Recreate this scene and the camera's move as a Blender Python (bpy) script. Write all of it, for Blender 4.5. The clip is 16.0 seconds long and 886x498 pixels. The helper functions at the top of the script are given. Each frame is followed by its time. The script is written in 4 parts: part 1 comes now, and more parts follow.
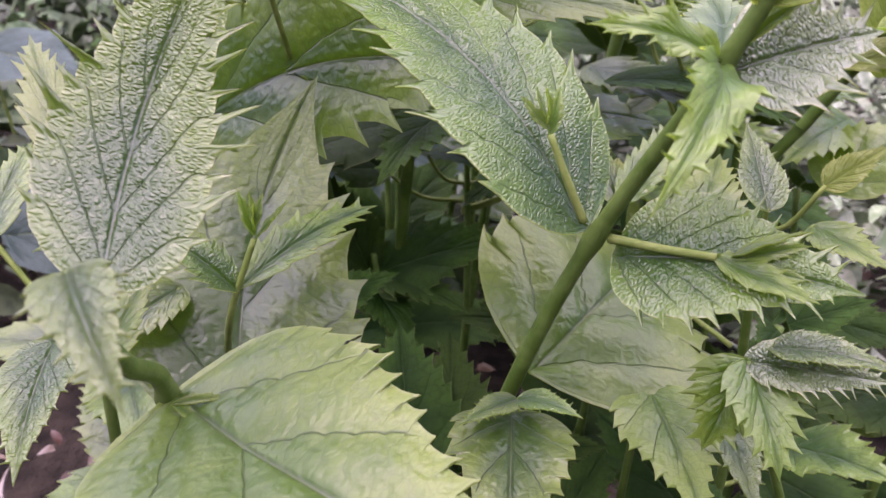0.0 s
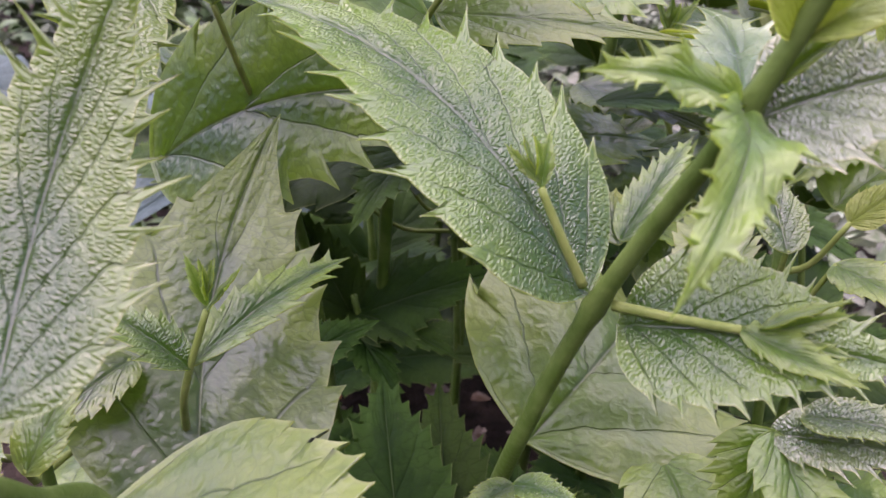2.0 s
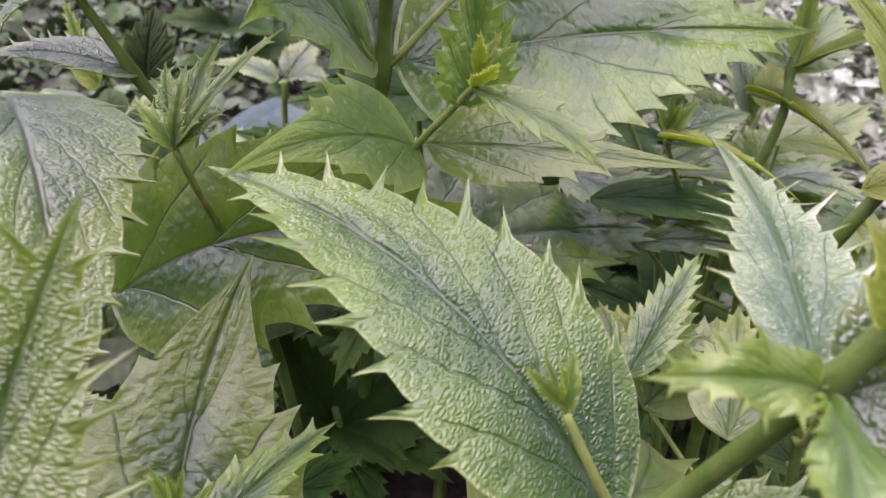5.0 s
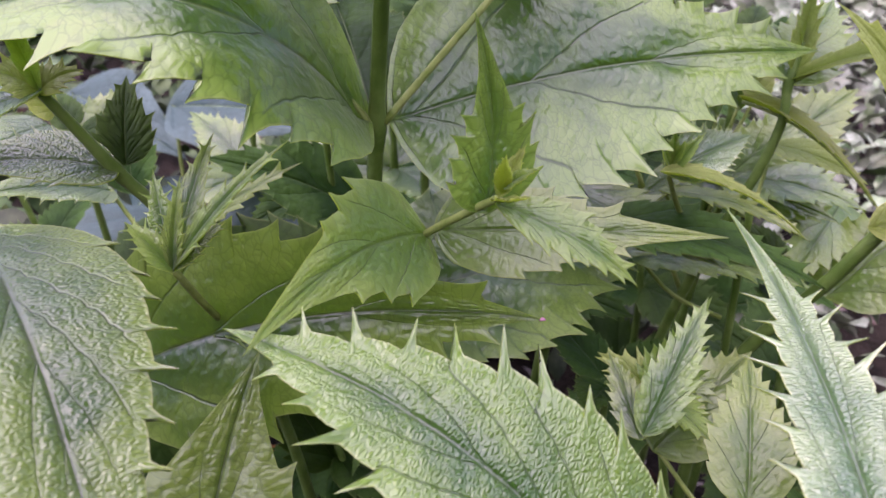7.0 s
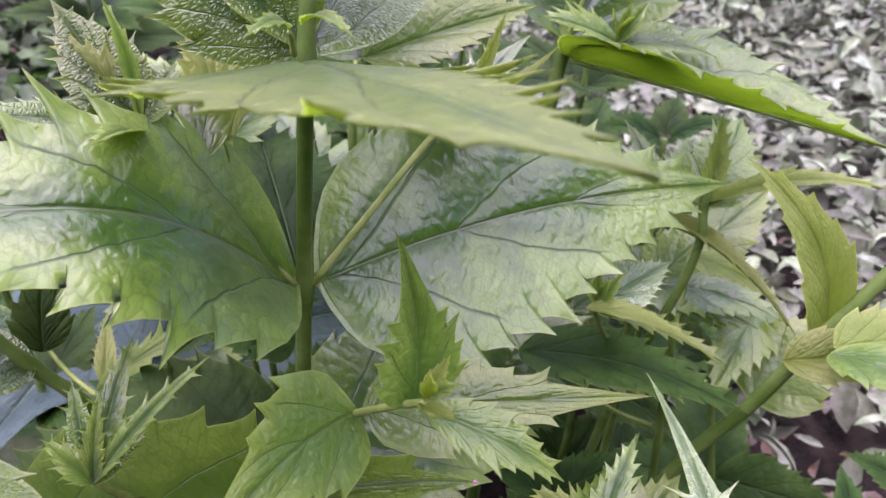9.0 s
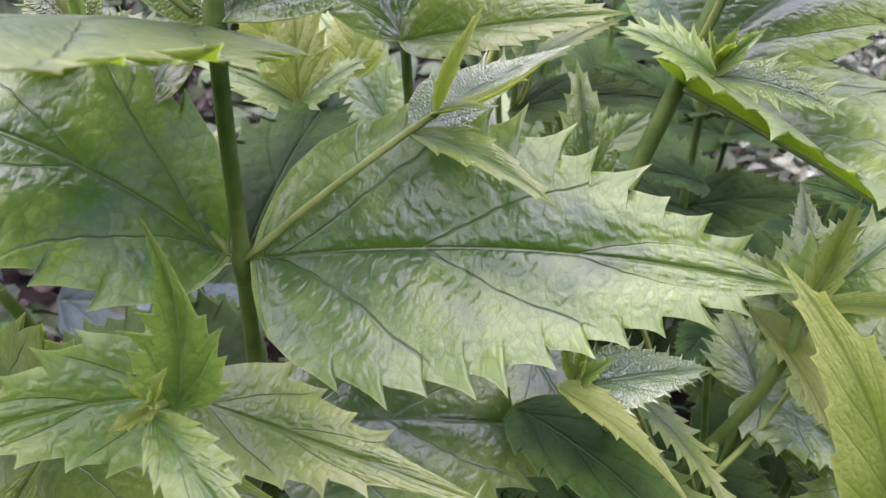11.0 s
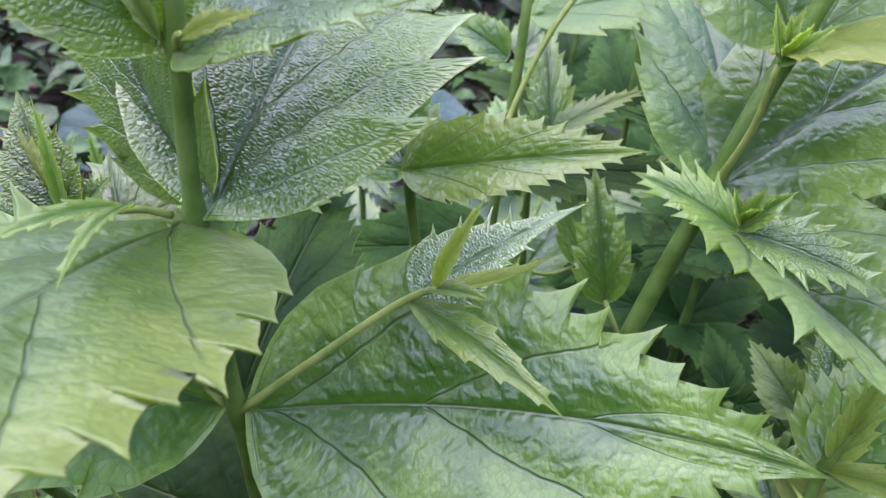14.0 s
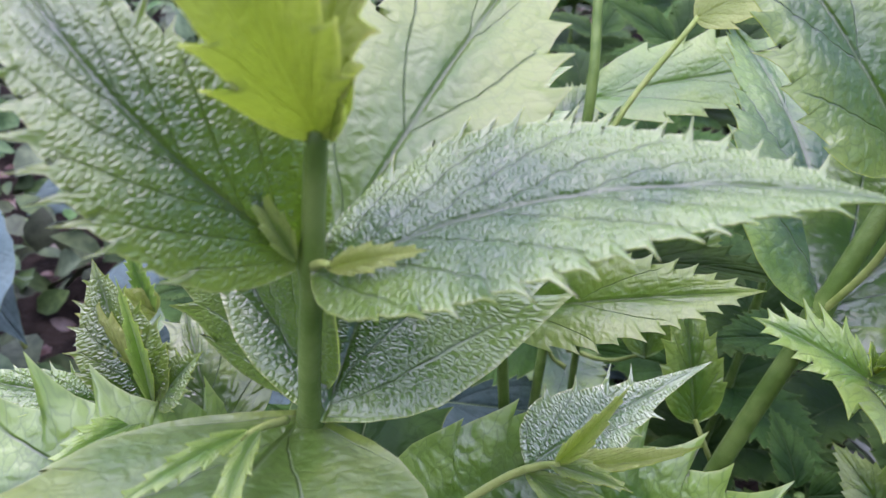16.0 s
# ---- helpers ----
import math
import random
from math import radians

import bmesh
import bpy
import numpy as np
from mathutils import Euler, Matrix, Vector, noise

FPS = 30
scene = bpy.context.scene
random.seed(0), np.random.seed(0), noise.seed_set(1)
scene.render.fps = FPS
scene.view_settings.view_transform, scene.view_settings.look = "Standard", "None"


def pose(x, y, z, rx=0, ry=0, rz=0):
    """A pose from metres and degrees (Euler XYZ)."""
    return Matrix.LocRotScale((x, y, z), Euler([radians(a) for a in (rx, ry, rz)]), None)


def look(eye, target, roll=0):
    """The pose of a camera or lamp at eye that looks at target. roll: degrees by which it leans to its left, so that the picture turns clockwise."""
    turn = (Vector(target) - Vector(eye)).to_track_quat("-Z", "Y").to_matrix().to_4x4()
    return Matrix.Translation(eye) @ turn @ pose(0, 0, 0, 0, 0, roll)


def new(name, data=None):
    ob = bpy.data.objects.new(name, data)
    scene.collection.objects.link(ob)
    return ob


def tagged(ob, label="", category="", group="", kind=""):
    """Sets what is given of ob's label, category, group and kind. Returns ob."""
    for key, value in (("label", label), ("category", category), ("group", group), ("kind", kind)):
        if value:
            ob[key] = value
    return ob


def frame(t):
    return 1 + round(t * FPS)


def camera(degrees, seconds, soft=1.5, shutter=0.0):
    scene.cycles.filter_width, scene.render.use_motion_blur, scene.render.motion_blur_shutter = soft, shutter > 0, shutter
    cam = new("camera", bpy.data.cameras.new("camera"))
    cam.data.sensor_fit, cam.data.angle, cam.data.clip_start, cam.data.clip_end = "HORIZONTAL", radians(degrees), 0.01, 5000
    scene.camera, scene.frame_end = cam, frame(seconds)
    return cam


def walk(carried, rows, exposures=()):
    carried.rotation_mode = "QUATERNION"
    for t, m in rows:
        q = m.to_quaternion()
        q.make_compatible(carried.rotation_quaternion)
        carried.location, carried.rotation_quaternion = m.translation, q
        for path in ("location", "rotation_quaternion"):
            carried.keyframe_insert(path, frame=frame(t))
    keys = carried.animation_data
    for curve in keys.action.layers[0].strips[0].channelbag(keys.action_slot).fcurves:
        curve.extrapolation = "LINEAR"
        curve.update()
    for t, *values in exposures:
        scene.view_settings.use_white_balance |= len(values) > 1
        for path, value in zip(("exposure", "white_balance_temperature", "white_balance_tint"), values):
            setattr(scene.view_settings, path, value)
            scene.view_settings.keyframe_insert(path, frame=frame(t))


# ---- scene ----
cam = camera(59.5, 16.0, soft=1.5)
cam.data.dof.use_dof, cam.data.dof.focus_distance, cam.data.dof.aperture_fstop = True, 0.27, 20.0
BASE = pose(0.055, 0, 0, 0, -5, 0)
PATH = [
    (0, (-0.005, -0.022, 0.636), (-0.003, 1.736, -0.318), -2.7),
    (0.5, (-0.001, -0.003, 0.638), (-0.002, 1.767, -0.294), -2.8),
    (1, (0.0, 0.005, 0.639), (-0.003, 1.77, -0.303), -3.9),
    (1.5, (0.0, 0.009, 0.635), (-0.001, 1.774, -0.307), -3.7),
    (2, (0.001, 0.018, 0.636), (0.021, 1.78, -0.309), -4.4),
    (2.5, (0.002, 0.036, 0.64), (0.045, 1.788, -0.324), -3.9),
    (3, (-0.002, 0.04, 0.646), (0.049, 1.799, -0.305), -3.0),
    (3.5, (-0.01, 0.04, 0.65), (0.035, 1.794, -0.31), -3.5),
    (4, (-0.009, 0.048, 0.656), (0.052, 1.803, -0.301), -3.6),
    (4.5, (-0.003, 0.062, 0.666), (0.084, 1.818, -0.288), -4.8),
    (4.7, (-0.003, 0.066, 0.668), (0.094, 1.826, -0.278), -4.7),
    (6.8, (-0.011, 0.109, 0.716), (0.15, 1.77, -0.385), -6.1),
    (7, (-0.014, 0.117, 0.722), (0.172, 1.736, -0.438), -5.7),
    (7.5, (-0.019, 0.129, 0.735), (0.172, 1.747, -0.425), -5.4),
    (8, (-0.013, 0.143, 0.74), (0.237, 1.768, -0.398), -5.7),
    (8.5, (0.002, 0.153, 0.759), (0.305, 1.762, -0.39), -7.2),
    (9, (-0.001, 0.143, 0.766), (0.35, 1.765, -0.35), -4.3),
    (9.2, (-0.009, 0.135, 0.777), (0.393, 1.758, -0.319), -4.1),
    (11.3, (0.161, 0.192, 0.741), (-0.447, 1.752, -0.353), -6.0),
    (11.5, (0.157, 0.196, 0.754), (-0.455, 1.736, -0.366), -6.6),
    (12, (0.156, 0.202, 0.763), (-0.438, 1.742, -0.367), -5.2),
    (12.5, (0.151, 0.215, 0.773), (-0.375, 1.751, -0.394), -4.7),
    (13, (0.152, 0.213, 0.774), (-0.404, 1.74, -0.392), -5.6),
    (13.5, (0.151, 0.215, 0.774), (-0.399, 1.746, -0.39), -5.0),
    (14, (0.147, 0.245, 0.802), (-0.433, 1.721, -0.417), -6.1),
    (14.5, (0.134, 0.249, 0.809), (-0.425, 1.74, -0.401), -5.8),
    (15, (0.119, 0.246, 0.811), (-0.439, 1.746, -0.388), -5.8),
    (15.5, (0.098, 0.258, 0.822), (-0.446, 1.752, -0.391), -5.9),
    (16, (0.095, 0.28, 0.834), (-0.435, 1.769, -0.391), -6.3),
]
EXPOSURES = [(0, 1.18, 6250, 46), (4.7, 1.16, 6250, 47), (7, 1.2, 6100, 47), (9.2, 1.29, 6000, 47), (11.6, 1.34, 5950, 38), (12.3, 1.31, 5650, 26), (14, 1.26, 5500, 28), (16, 1.18, 5500, 38)]
walk(cam, [(t, BASE @ look(eye, target, roll)) for t, eye, target, roll in PATH], EXPOSURES)

GROUND = 0.14

# ---- world and sun: bright overcast daylight ----
world = bpy.data.worlds.new("overcast_sky")
scene.world = world
world.use_nodes = True
wn = world.node_tree.nodes
sky = wn.new("ShaderNodeTexSky")
sky.sky_type = "NISHITA"
sky.sun_disc = False
sky.sun_elevation, sky.sun_rotation = radians(82), radians(-76)
sky.dust_density, sky.ozone_density = 3.0, 0.8
wn["Background"].inputs["Strength"].default_value = 0.12
world.node_tree.links.new(sky.outputs[0], wn["Background"].inputs["Color"])
sun = new("sun", bpy.data.lights.new("sun", "SUN"))
sun.data.energy, sun.data.angle, sun.data.color = 3.3, radians(120), (1.0, 0.97, 0.92)
sun.matrix_world = look((-0.4, 0.1, 3.0), (0, 0, 0))


# ---- materials ----
class Nodes:
    """Short calls for a node tree."""

    def __init__(self, name):
        self.mat = bpy.data.materials.new(name)
        self.mat.use_nodes = True
        self.tree = self.mat.node_tree
        self.bsdf = self.tree.nodes["Principled BSDF"]

    def add(self, kind):
        return self.tree.nodes.new(kind)

    def uv(self, layer):
        node = self.add("ShaderNodeUVMap")
        node.uv_map = layer
        return node.outputs[0]

    def link(self, a, b):
        self.tree.links.new(a, b)

    def put(self, sock, value):
        if hasattr(value, "links"):
            self.link(value, sock)
        else:
            sock.default_value = value

    def math(self, op, a, b=0.0, c=0.0):
        node = self.add("ShaderNodeMath")
        node.operation = op
        for sock, value in zip(node.inputs, (a, b, c)):
            self.put(sock, value)
        return node.outputs[0]

    def ramp(self, value, lo, hi, a=0.0, b=1.0):
        node = self.add("ShaderNodeMapRange")
        node.interpolation_type = "SMOOTHSTEP"
        for sock, v in zip(node.inputs, (value, lo, hi, a, b)):
            self.put(sock, v)
        return node.outputs[0]

    def mix(self, fac, a, b, blend="MIX"):
        node = self.add("ShaderNodeMix")
        node.data_type, node.blend_type = "RGBA", blend
        self.put(node.inputs["Factor"], fac)
        for sock, value in ((node.inputs[6], a), (node.inputs[7], b)):
            self.put(sock, (*value, 1.0) if isinstance(value, tuple) else value)
        return node.outputs[2]

    def noise(self, vector, scale, detail=3.0, rough=0.55):
        node = self.add("ShaderNodeTexNoise")
        self.put(node.inputs["Scale"], scale)
        self.put(node.inputs["Detail"], detail)
        self.put(node.inputs["Roughness"], rough)
        if vector is not None:
            self.link(vector, node.inputs["Vector"])
        return node.outputs["Fac"]

    def voronoi(self, vector, scale, feature="DISTANCE_TO_EDGE", out="Distance"):
        node = self.add("ShaderNodeTexVoronoi")
        node.feature = feature
        node.inputs["Scale"].default_value = scale
        self.link(vector, node.inputs["Vector"])
        return node.outputs[out]

    def bump(self, height, distance, strength=1.0, normal=None):
        node = self.add("ShaderNodeBump")
        node.inputs["Distance"].default_value = distance
        node.inputs["Strength"].default_value = strength
        self.put(node.inputs["Height"], height)
        if normal is not None:
            self.link(normal, node.inputs["Normal"])
        return node.outputs[0]


def leaf_material(name, deep, light, cell, relief, rough, veins=8.0, glow=0.28, rim=(0.42, 0.44, 0.16), spec=0.5, ior=1.5, vein_tint=0.55, through_col=(0.44, 0.64, 0.12), grain=0.04, pale_rib=0.6, crumple_scale=220.0, crumple_part=0.5, panel=0.008, pillow_part=0.6, edge=0.4, margin=0.982, down=0.0, furrow_width=0.14, rib_furrow=0.0013, crease=0.45):
    """Serrate leaf: pinnate veins, a net of fine veins with quilted relief, mottled green, pale margin."""
    m = Nodes(name)
    uv = m.uv("UVMap")
    metric = m.uv("metric")
    sep = m.add("ShaderNodeSeparateXYZ")
    m.link(uv, sep.inputs[0])
    u, v = sep.outputs[0], sep.outputs[1]
    across = m.add("ShaderNodeSeparateXYZ")
    m.link(metric, across.inputs[0])
    a = m.math("MULTIPLY", m.math("ABSOLUTE", m.math("SUBTRACT", v, 0.5)), 2.0)
    wob = m.math("MULTIPLY", m.math("SUBTRACT", m.noise(metric, 60.0, 2.0), 0.5), 0.03)
    run = m.math("MULTIPLY", a, m.math("MULTIPLY_ADD", a, -0.10, 0.46))
    ph = m.math("MULTIPLY", m.math("ADD", m.math("SUBTRACT", u, run), wob), veins)
    tri = m.math("MULTIPLY", m.math("ABSOLUTE", m.math("SUBTRACT", m.math("FRACT", ph), 0.5)), 2.0)
    fade = m.math("MULTIPLY", m.ramp(u, 0.88, 0.55), m.ramp(a, 1.0, 0.75))
    lateral = m.math("MULTIPLY", m.ramp(tri, 0.945, 0.988), fade)
    midrib = m.ramp(a, 0.030, 0.010)
    # cross veins run between the laterals and part the blade into pillows
    rung = m.math("MULTIPLY_ADD", m.math("ABSOLUTE", across.outputs[0]), 0.62, m.math("MULTIPLY", across.outputs[1], 0.78))
    rung = m.math("ADD", m.math("MULTIPLY_ADD", m.noise(metric, 0.6 / panel, 2.0), 1.3, m.math("DIVIDE", rung, panel)), m.math("MULTIPLY", m.math("FLOOR", ph), 0.37))
    tri3 = m.math("MULTIPLY", m.math("ABSOLUTE", m.math("SUBTRACT", m.math("FRACT", rung), 0.5)), 2.0)
    ladder = m.math("MULTIPLY", m.ramp(tri3, 0.86, 1.0), m.ramp(a, 1.0, 0.8))
    cross = m.math("ADD", m.math("MULTIPLY_ADD", ph, 3.0, m.math("MULTIPLY", m.math("FLOOR", rung), 0.47)), m.math("MULTIPLY", m.noise(metric, 0.9 / panel, 2.0), 0.9))
    tri4 = m.math("MULTIPLY", m.math("ABSOLUTE", m.math("SUBTRACT", m.math("FRACT", cross), 0.5)), 2.0)
    pillow = m.math("MULTIPLY", m.math("MULTIPLY", m.ramp(tri, 1.0, 0.6), m.ramp(tri4, 1.0, 0.3)), m.ramp(tri3, 1.0, 0.25))
    vein = m.math("MAXIMUM", m.math("MAXIMUM", lateral, midrib), m.math("MULTIPLY", m.math("MAXIMUM", ladder, m.math("MULTIPLY", m.ramp(tri4, 0.86, 1.0), 0.7)), 0.30))
    warp = m.add("ShaderNodeVectorMath")
    warp.operation = "ADD"
    nt = m.add("ShaderNodeTexNoise")
    nt.inputs["Scale"].default_value = 220.0
    m.link(metric, nt.inputs["Vector"])
    sc = m.add("ShaderNodeVectorMath")
    sc.operation = "SCALE"
    sc.inputs["Scale"].default_value = cell * 0.9
    m.link(nt.outputs["Color"], sc.inputs[0])
    stretch = m.add("ShaderNodeMapping")
    stretch.inputs["Scale"].default_value = (0.75, 1.30, 1.0)
    m.link(metric, stretch.inputs["Vector"])
    m.link(stretch.outputs[0], warp.inputs[0])
    m.link(sc.outputs[0], warp.inputs[1])
    net = m.voronoi(warp.outputs[0], 1.0 / cell)
    quilt = m.ramp(net, 0.0, 0.38)
    fine = m.noise(metric, 900.0, 2.0)
    crumple = m.ramp(m.noise(metric, crumple_scale, 3.0, 0.62), 0.30, 0.70)
    quilt = m.math("ADD", m.math("MULTIPLY", quilt, 1.0 - crumple_part), m.math("MULTIPLY", crumple, crumple_part))
    quilt = m.math("ADD", m.math("MULTIPLY", quilt, 1.0 - pillow_part), m.math("MULTIPLY", pillow, pillow_part))
    # veins lie in rounded furrows of the blade
    furrow = m.math("MAXIMUM", m.math("MULTIPLY", m.ramp(tri, 1.0 - furrow_width, 1.0), fade), m.ramp(m.math("ABSOLUTE", across.outputs[0]), rib_furrow, 0.0))
    height = m.math("MULTIPLY_ADD", fine, grain, m.math("SUBTRACT", m.math("MULTIPLY", quilt, m.math("SUBTRACT", 1.0, m.math("MULTIPLY", furrow, 0.75))), m.math("MULTIPLY", furrow, 0.55)))
    # colour
    info = m.add("ShaderNodeObjectInfo").outputs["Random"]
    patch = m.noise(metric, 55.0, 3.0, 0.6)
    broad = m.noise(metric, 18.0, 2.0)
    tone = m.ramp(m.math("ADD", m.math("MULTIPLY", patch, 0.6), m.math("MULTIPLY_ADD", broad, 0.6, m.math("MULTIPLY_ADD", u, 0.30, m.math("MULTIPLY_ADD", a, 0.34, -0.28)))), 0.42, 0.80)
    col = m.mix(tone, deep, light)
    # net veins drawn darker, with shade of their creases put into the colour
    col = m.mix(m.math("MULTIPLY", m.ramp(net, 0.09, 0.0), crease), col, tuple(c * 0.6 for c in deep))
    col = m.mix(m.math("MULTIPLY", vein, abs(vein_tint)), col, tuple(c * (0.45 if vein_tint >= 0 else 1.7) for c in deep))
    col = m.mix(m.math("MULTIPLY", m.ramp(a, 0.013, 0.005), pale_rib), col, (0.26, 0.34, 0.14))
    col = m.mix(m.math("MULTIPLY", m.ramp(a, margin, 1.0), edge), col, rim)
    hsv = m.add("ShaderNodeHueSaturation")
    m.put(hsv.inputs["Hue"], m.math("MULTIPLY_ADD", info, 0.022, 0.492))
    m.put(hsv.inputs["Value"], m.math("MULTIPLY_ADD", info, 0.35, 0.83))
    m.link(col, hsv.inputs["Color"])
    col = hsv.outputs[0]
    spots = m.math("MULTIPLY", m.ramp(m.noise(metric, 260.0, 1.0), 0.79, 0.84), 0.4)
    col = m.mix(spots, col, (0.10, 0.075, 0.03))
    normal = m.bump(height, relief, 1.0)
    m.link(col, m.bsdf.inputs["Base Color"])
    m.put(m.bsdf.inputs["Roughness"], m.math("MULTIPLY_ADD", patch, 0.18, rough - 0.09))
    m.bsdf.inputs["Specular IOR Level"].default_value = spec
    m.bsdf.inputs["IOR"].default_value = ior
    m.link(normal, m.bsdf.inputs["Normal"])
    m.bsdf.inputs["Sheen Weight"].default_value = down
    m.bsdf.inputs["Sheen Roughness"].default_value = 0.4
    trans = m.add("ShaderNodeBsdfTranslucent")
    m.link(m.mix(0.75, col, through_col), trans.inputs["Color"])
    m.link(normal, trans.inputs["Normal"])
    shade = m.add("ShaderNodeMixShader")
    shade.inputs[0].default_value = glow
    m.link(m.bsdf.outputs[0], shade.inputs[1])
    m.link(trans.outputs[0], shade.inputs[2])
    m.link(shade.outputs[0], m.tree.nodes["Material Output"].inputs["Surface"])
    return m.mat


def plain_material(name, a, b, scale, rough, relief=0.0, rscale=300.0, island=False):
    """Mottled surface between two colours with fine relief."""
    m = Nodes(name)
    place = m.add("ShaderNodeTexCoord").outputs["Object"]
    fac = m.ramp(m.noise(place, scale, 4.0), 0.35, 0.65)
    col = m.mix(fac, a, b)
    if island:
        rnd = m.add("ShaderNodeNewGeometry").outputs["Random Per Island"]
        hsv = m.add("ShaderNodeHueSaturation")
        m.put(hsv.inputs["Hue"], m.math("MULTIPLY_ADD", rnd, 0.05, 0.465))
        m.put(hsv.inputs["Value"], m.math("MULTIPLY_ADD", rnd, 1.1, 0.45))
        m.put(hsv.inputs["Saturation"], m.math("MULTIPLY_ADD", m.math("FRACT", m.math("MULTIPLY", rnd, 7.3)), 0.45, 0.6))
        m.link(col, hsv.inputs["Color"])
        col = hsv.outputs[0]
    m.link(col, m.bsdf.inputs["Base Color"])
    m.bsdf.inputs["Roughness"].default_value = rough
    m.bsdf.inputs["Specular IOR Level"].default_value = 0.2
    if relief:
        m.link(m.bump(m.noise(place, rscale, 3.0), relief), m.bsdf.inputs["Normal"])
    return m.mat


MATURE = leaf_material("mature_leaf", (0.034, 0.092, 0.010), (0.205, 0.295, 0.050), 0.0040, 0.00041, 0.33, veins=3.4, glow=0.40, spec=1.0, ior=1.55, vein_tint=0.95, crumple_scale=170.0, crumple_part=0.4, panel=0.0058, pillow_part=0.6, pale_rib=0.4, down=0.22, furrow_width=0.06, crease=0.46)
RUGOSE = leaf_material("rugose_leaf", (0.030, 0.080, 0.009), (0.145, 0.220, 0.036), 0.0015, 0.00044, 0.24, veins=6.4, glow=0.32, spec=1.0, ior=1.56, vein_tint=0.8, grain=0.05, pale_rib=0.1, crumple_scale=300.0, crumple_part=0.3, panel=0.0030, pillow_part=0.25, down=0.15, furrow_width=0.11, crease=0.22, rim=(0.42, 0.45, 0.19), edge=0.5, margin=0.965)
# young leaves' bluish green, with some sky sheen put into the base colour
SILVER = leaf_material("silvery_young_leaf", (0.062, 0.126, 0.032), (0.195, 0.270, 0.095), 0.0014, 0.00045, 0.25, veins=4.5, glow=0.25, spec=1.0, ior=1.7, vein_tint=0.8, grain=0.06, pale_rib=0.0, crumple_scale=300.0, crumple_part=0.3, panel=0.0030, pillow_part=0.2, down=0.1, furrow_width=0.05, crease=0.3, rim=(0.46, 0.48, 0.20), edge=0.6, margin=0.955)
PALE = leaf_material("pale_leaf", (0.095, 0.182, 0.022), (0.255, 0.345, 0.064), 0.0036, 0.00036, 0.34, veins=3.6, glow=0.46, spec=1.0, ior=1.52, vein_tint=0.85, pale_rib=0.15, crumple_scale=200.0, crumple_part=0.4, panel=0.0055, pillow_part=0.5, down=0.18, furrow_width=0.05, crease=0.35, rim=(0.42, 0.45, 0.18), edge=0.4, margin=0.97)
YOUNG = leaf_material("young_leaf", (0.205, 0.265, 0.048), (0.325, 0.380, 0.105), 0.0030, 0.0003, 0.42, veins=5.0, glow=0.50, rim=(0.55, 0.52, 0.14), through_col=(0.58, 0.66, 0.16), vein_tint=0.2, panel=0.004, edge=0.6, margin=0.95)
# darker copy of MATURE: shade of the hollows is put into its colour
SHADE = leaf_material("shade_toned_leaf", (0.013, 0.037, 0.005), (0.038, 0.080, 0.012), 0.007, 0.0004, 0.55, veins=3.5, glow=0.14, spec=0.12, vein_tint=0.6, pale_rib=0.3, edge=0.25)
BLUE = leaf_material("blue_leaf", (0.030, 0.060, 0.052), (0.054, 0.090, 0.080), 0.014, 0.0006, 0.55, veins=4.5, glow=0.06, rim=(0.10, 0.13, 0.13), spec=0.3, vein_tint=0.6, panel=0.014)
UNDER = leaf_material("leaf_underside", (0.260, 0.300, 0.045), (0.340, 0.375, 0.080), 0.0050, 0.0003, 0.55, veins=3.6, glow=0.85, spec=0.3, vein_tint=-0.35, through_col=(0.66, 0.82, 0.12))
# darker copy of UNDER with shade in its colour; BLUE leaves use it too
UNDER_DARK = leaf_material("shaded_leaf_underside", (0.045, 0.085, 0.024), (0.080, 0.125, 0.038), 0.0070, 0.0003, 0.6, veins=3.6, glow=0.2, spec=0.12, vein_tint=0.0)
WEED = plain_material("weed_leaf", (0.028, 0.062, 0.016), (0.070, 0.118, 0.034), 60.0, 0.5, 0.0004, 400.0, island=True)
STEM = plain_material("green_stem", (0.070, 0.125, 0.020), (0.125, 0.190, 0.044), 60.0, 0.42, 0.0003, 700.0)
STALK = plain_material("pale_stalk", (0.170, 0.230, 0.050), (0.250, 0.300, 0.085), 90.0, 0.45, 0.0002, 900.0)
SOIL = plain_material("dark_soil", (0.012, 0.009, 0.007), (0.040, 0.030, 0.023), 30.0, 0.95, 0.006, 140.0)
LITTER = plain_material("leaf_litter", (0.10, 0.055, 0.030), (0.26, 0.20, 0.17), 40.0, 0.8, 0.0004, 400.0, island=True)
COVER = plain_material("cover_leaf", (0.12, 0.170, 0.080), (0.25, 0.285, 0.19), 70.0, 0.5, 0.0004, 400.0, island=True)
PINK = plain_material("pink_petal", (0.42, 0.16, 0.26), (0.55, 0.28, 0.38), 80.0, 0.6)
GRIT = plain_material("dark_grit", (0.03, 0.02, 0.02), (0.12, 0.07, 0.06), 900.0, 0.7)

# ---- helpers of the build ----
PLACE = {}


def put_under(ob, parent, m):
    """Places ob at the world pose m under its parent."""
    PLACE[ob] = m
    if parent is None:
        ob.matrix_basis = m
    else:
        ob.parent = parent
        ob.matrix_basis = PLACE[parent].inverted() @ m
    return ob


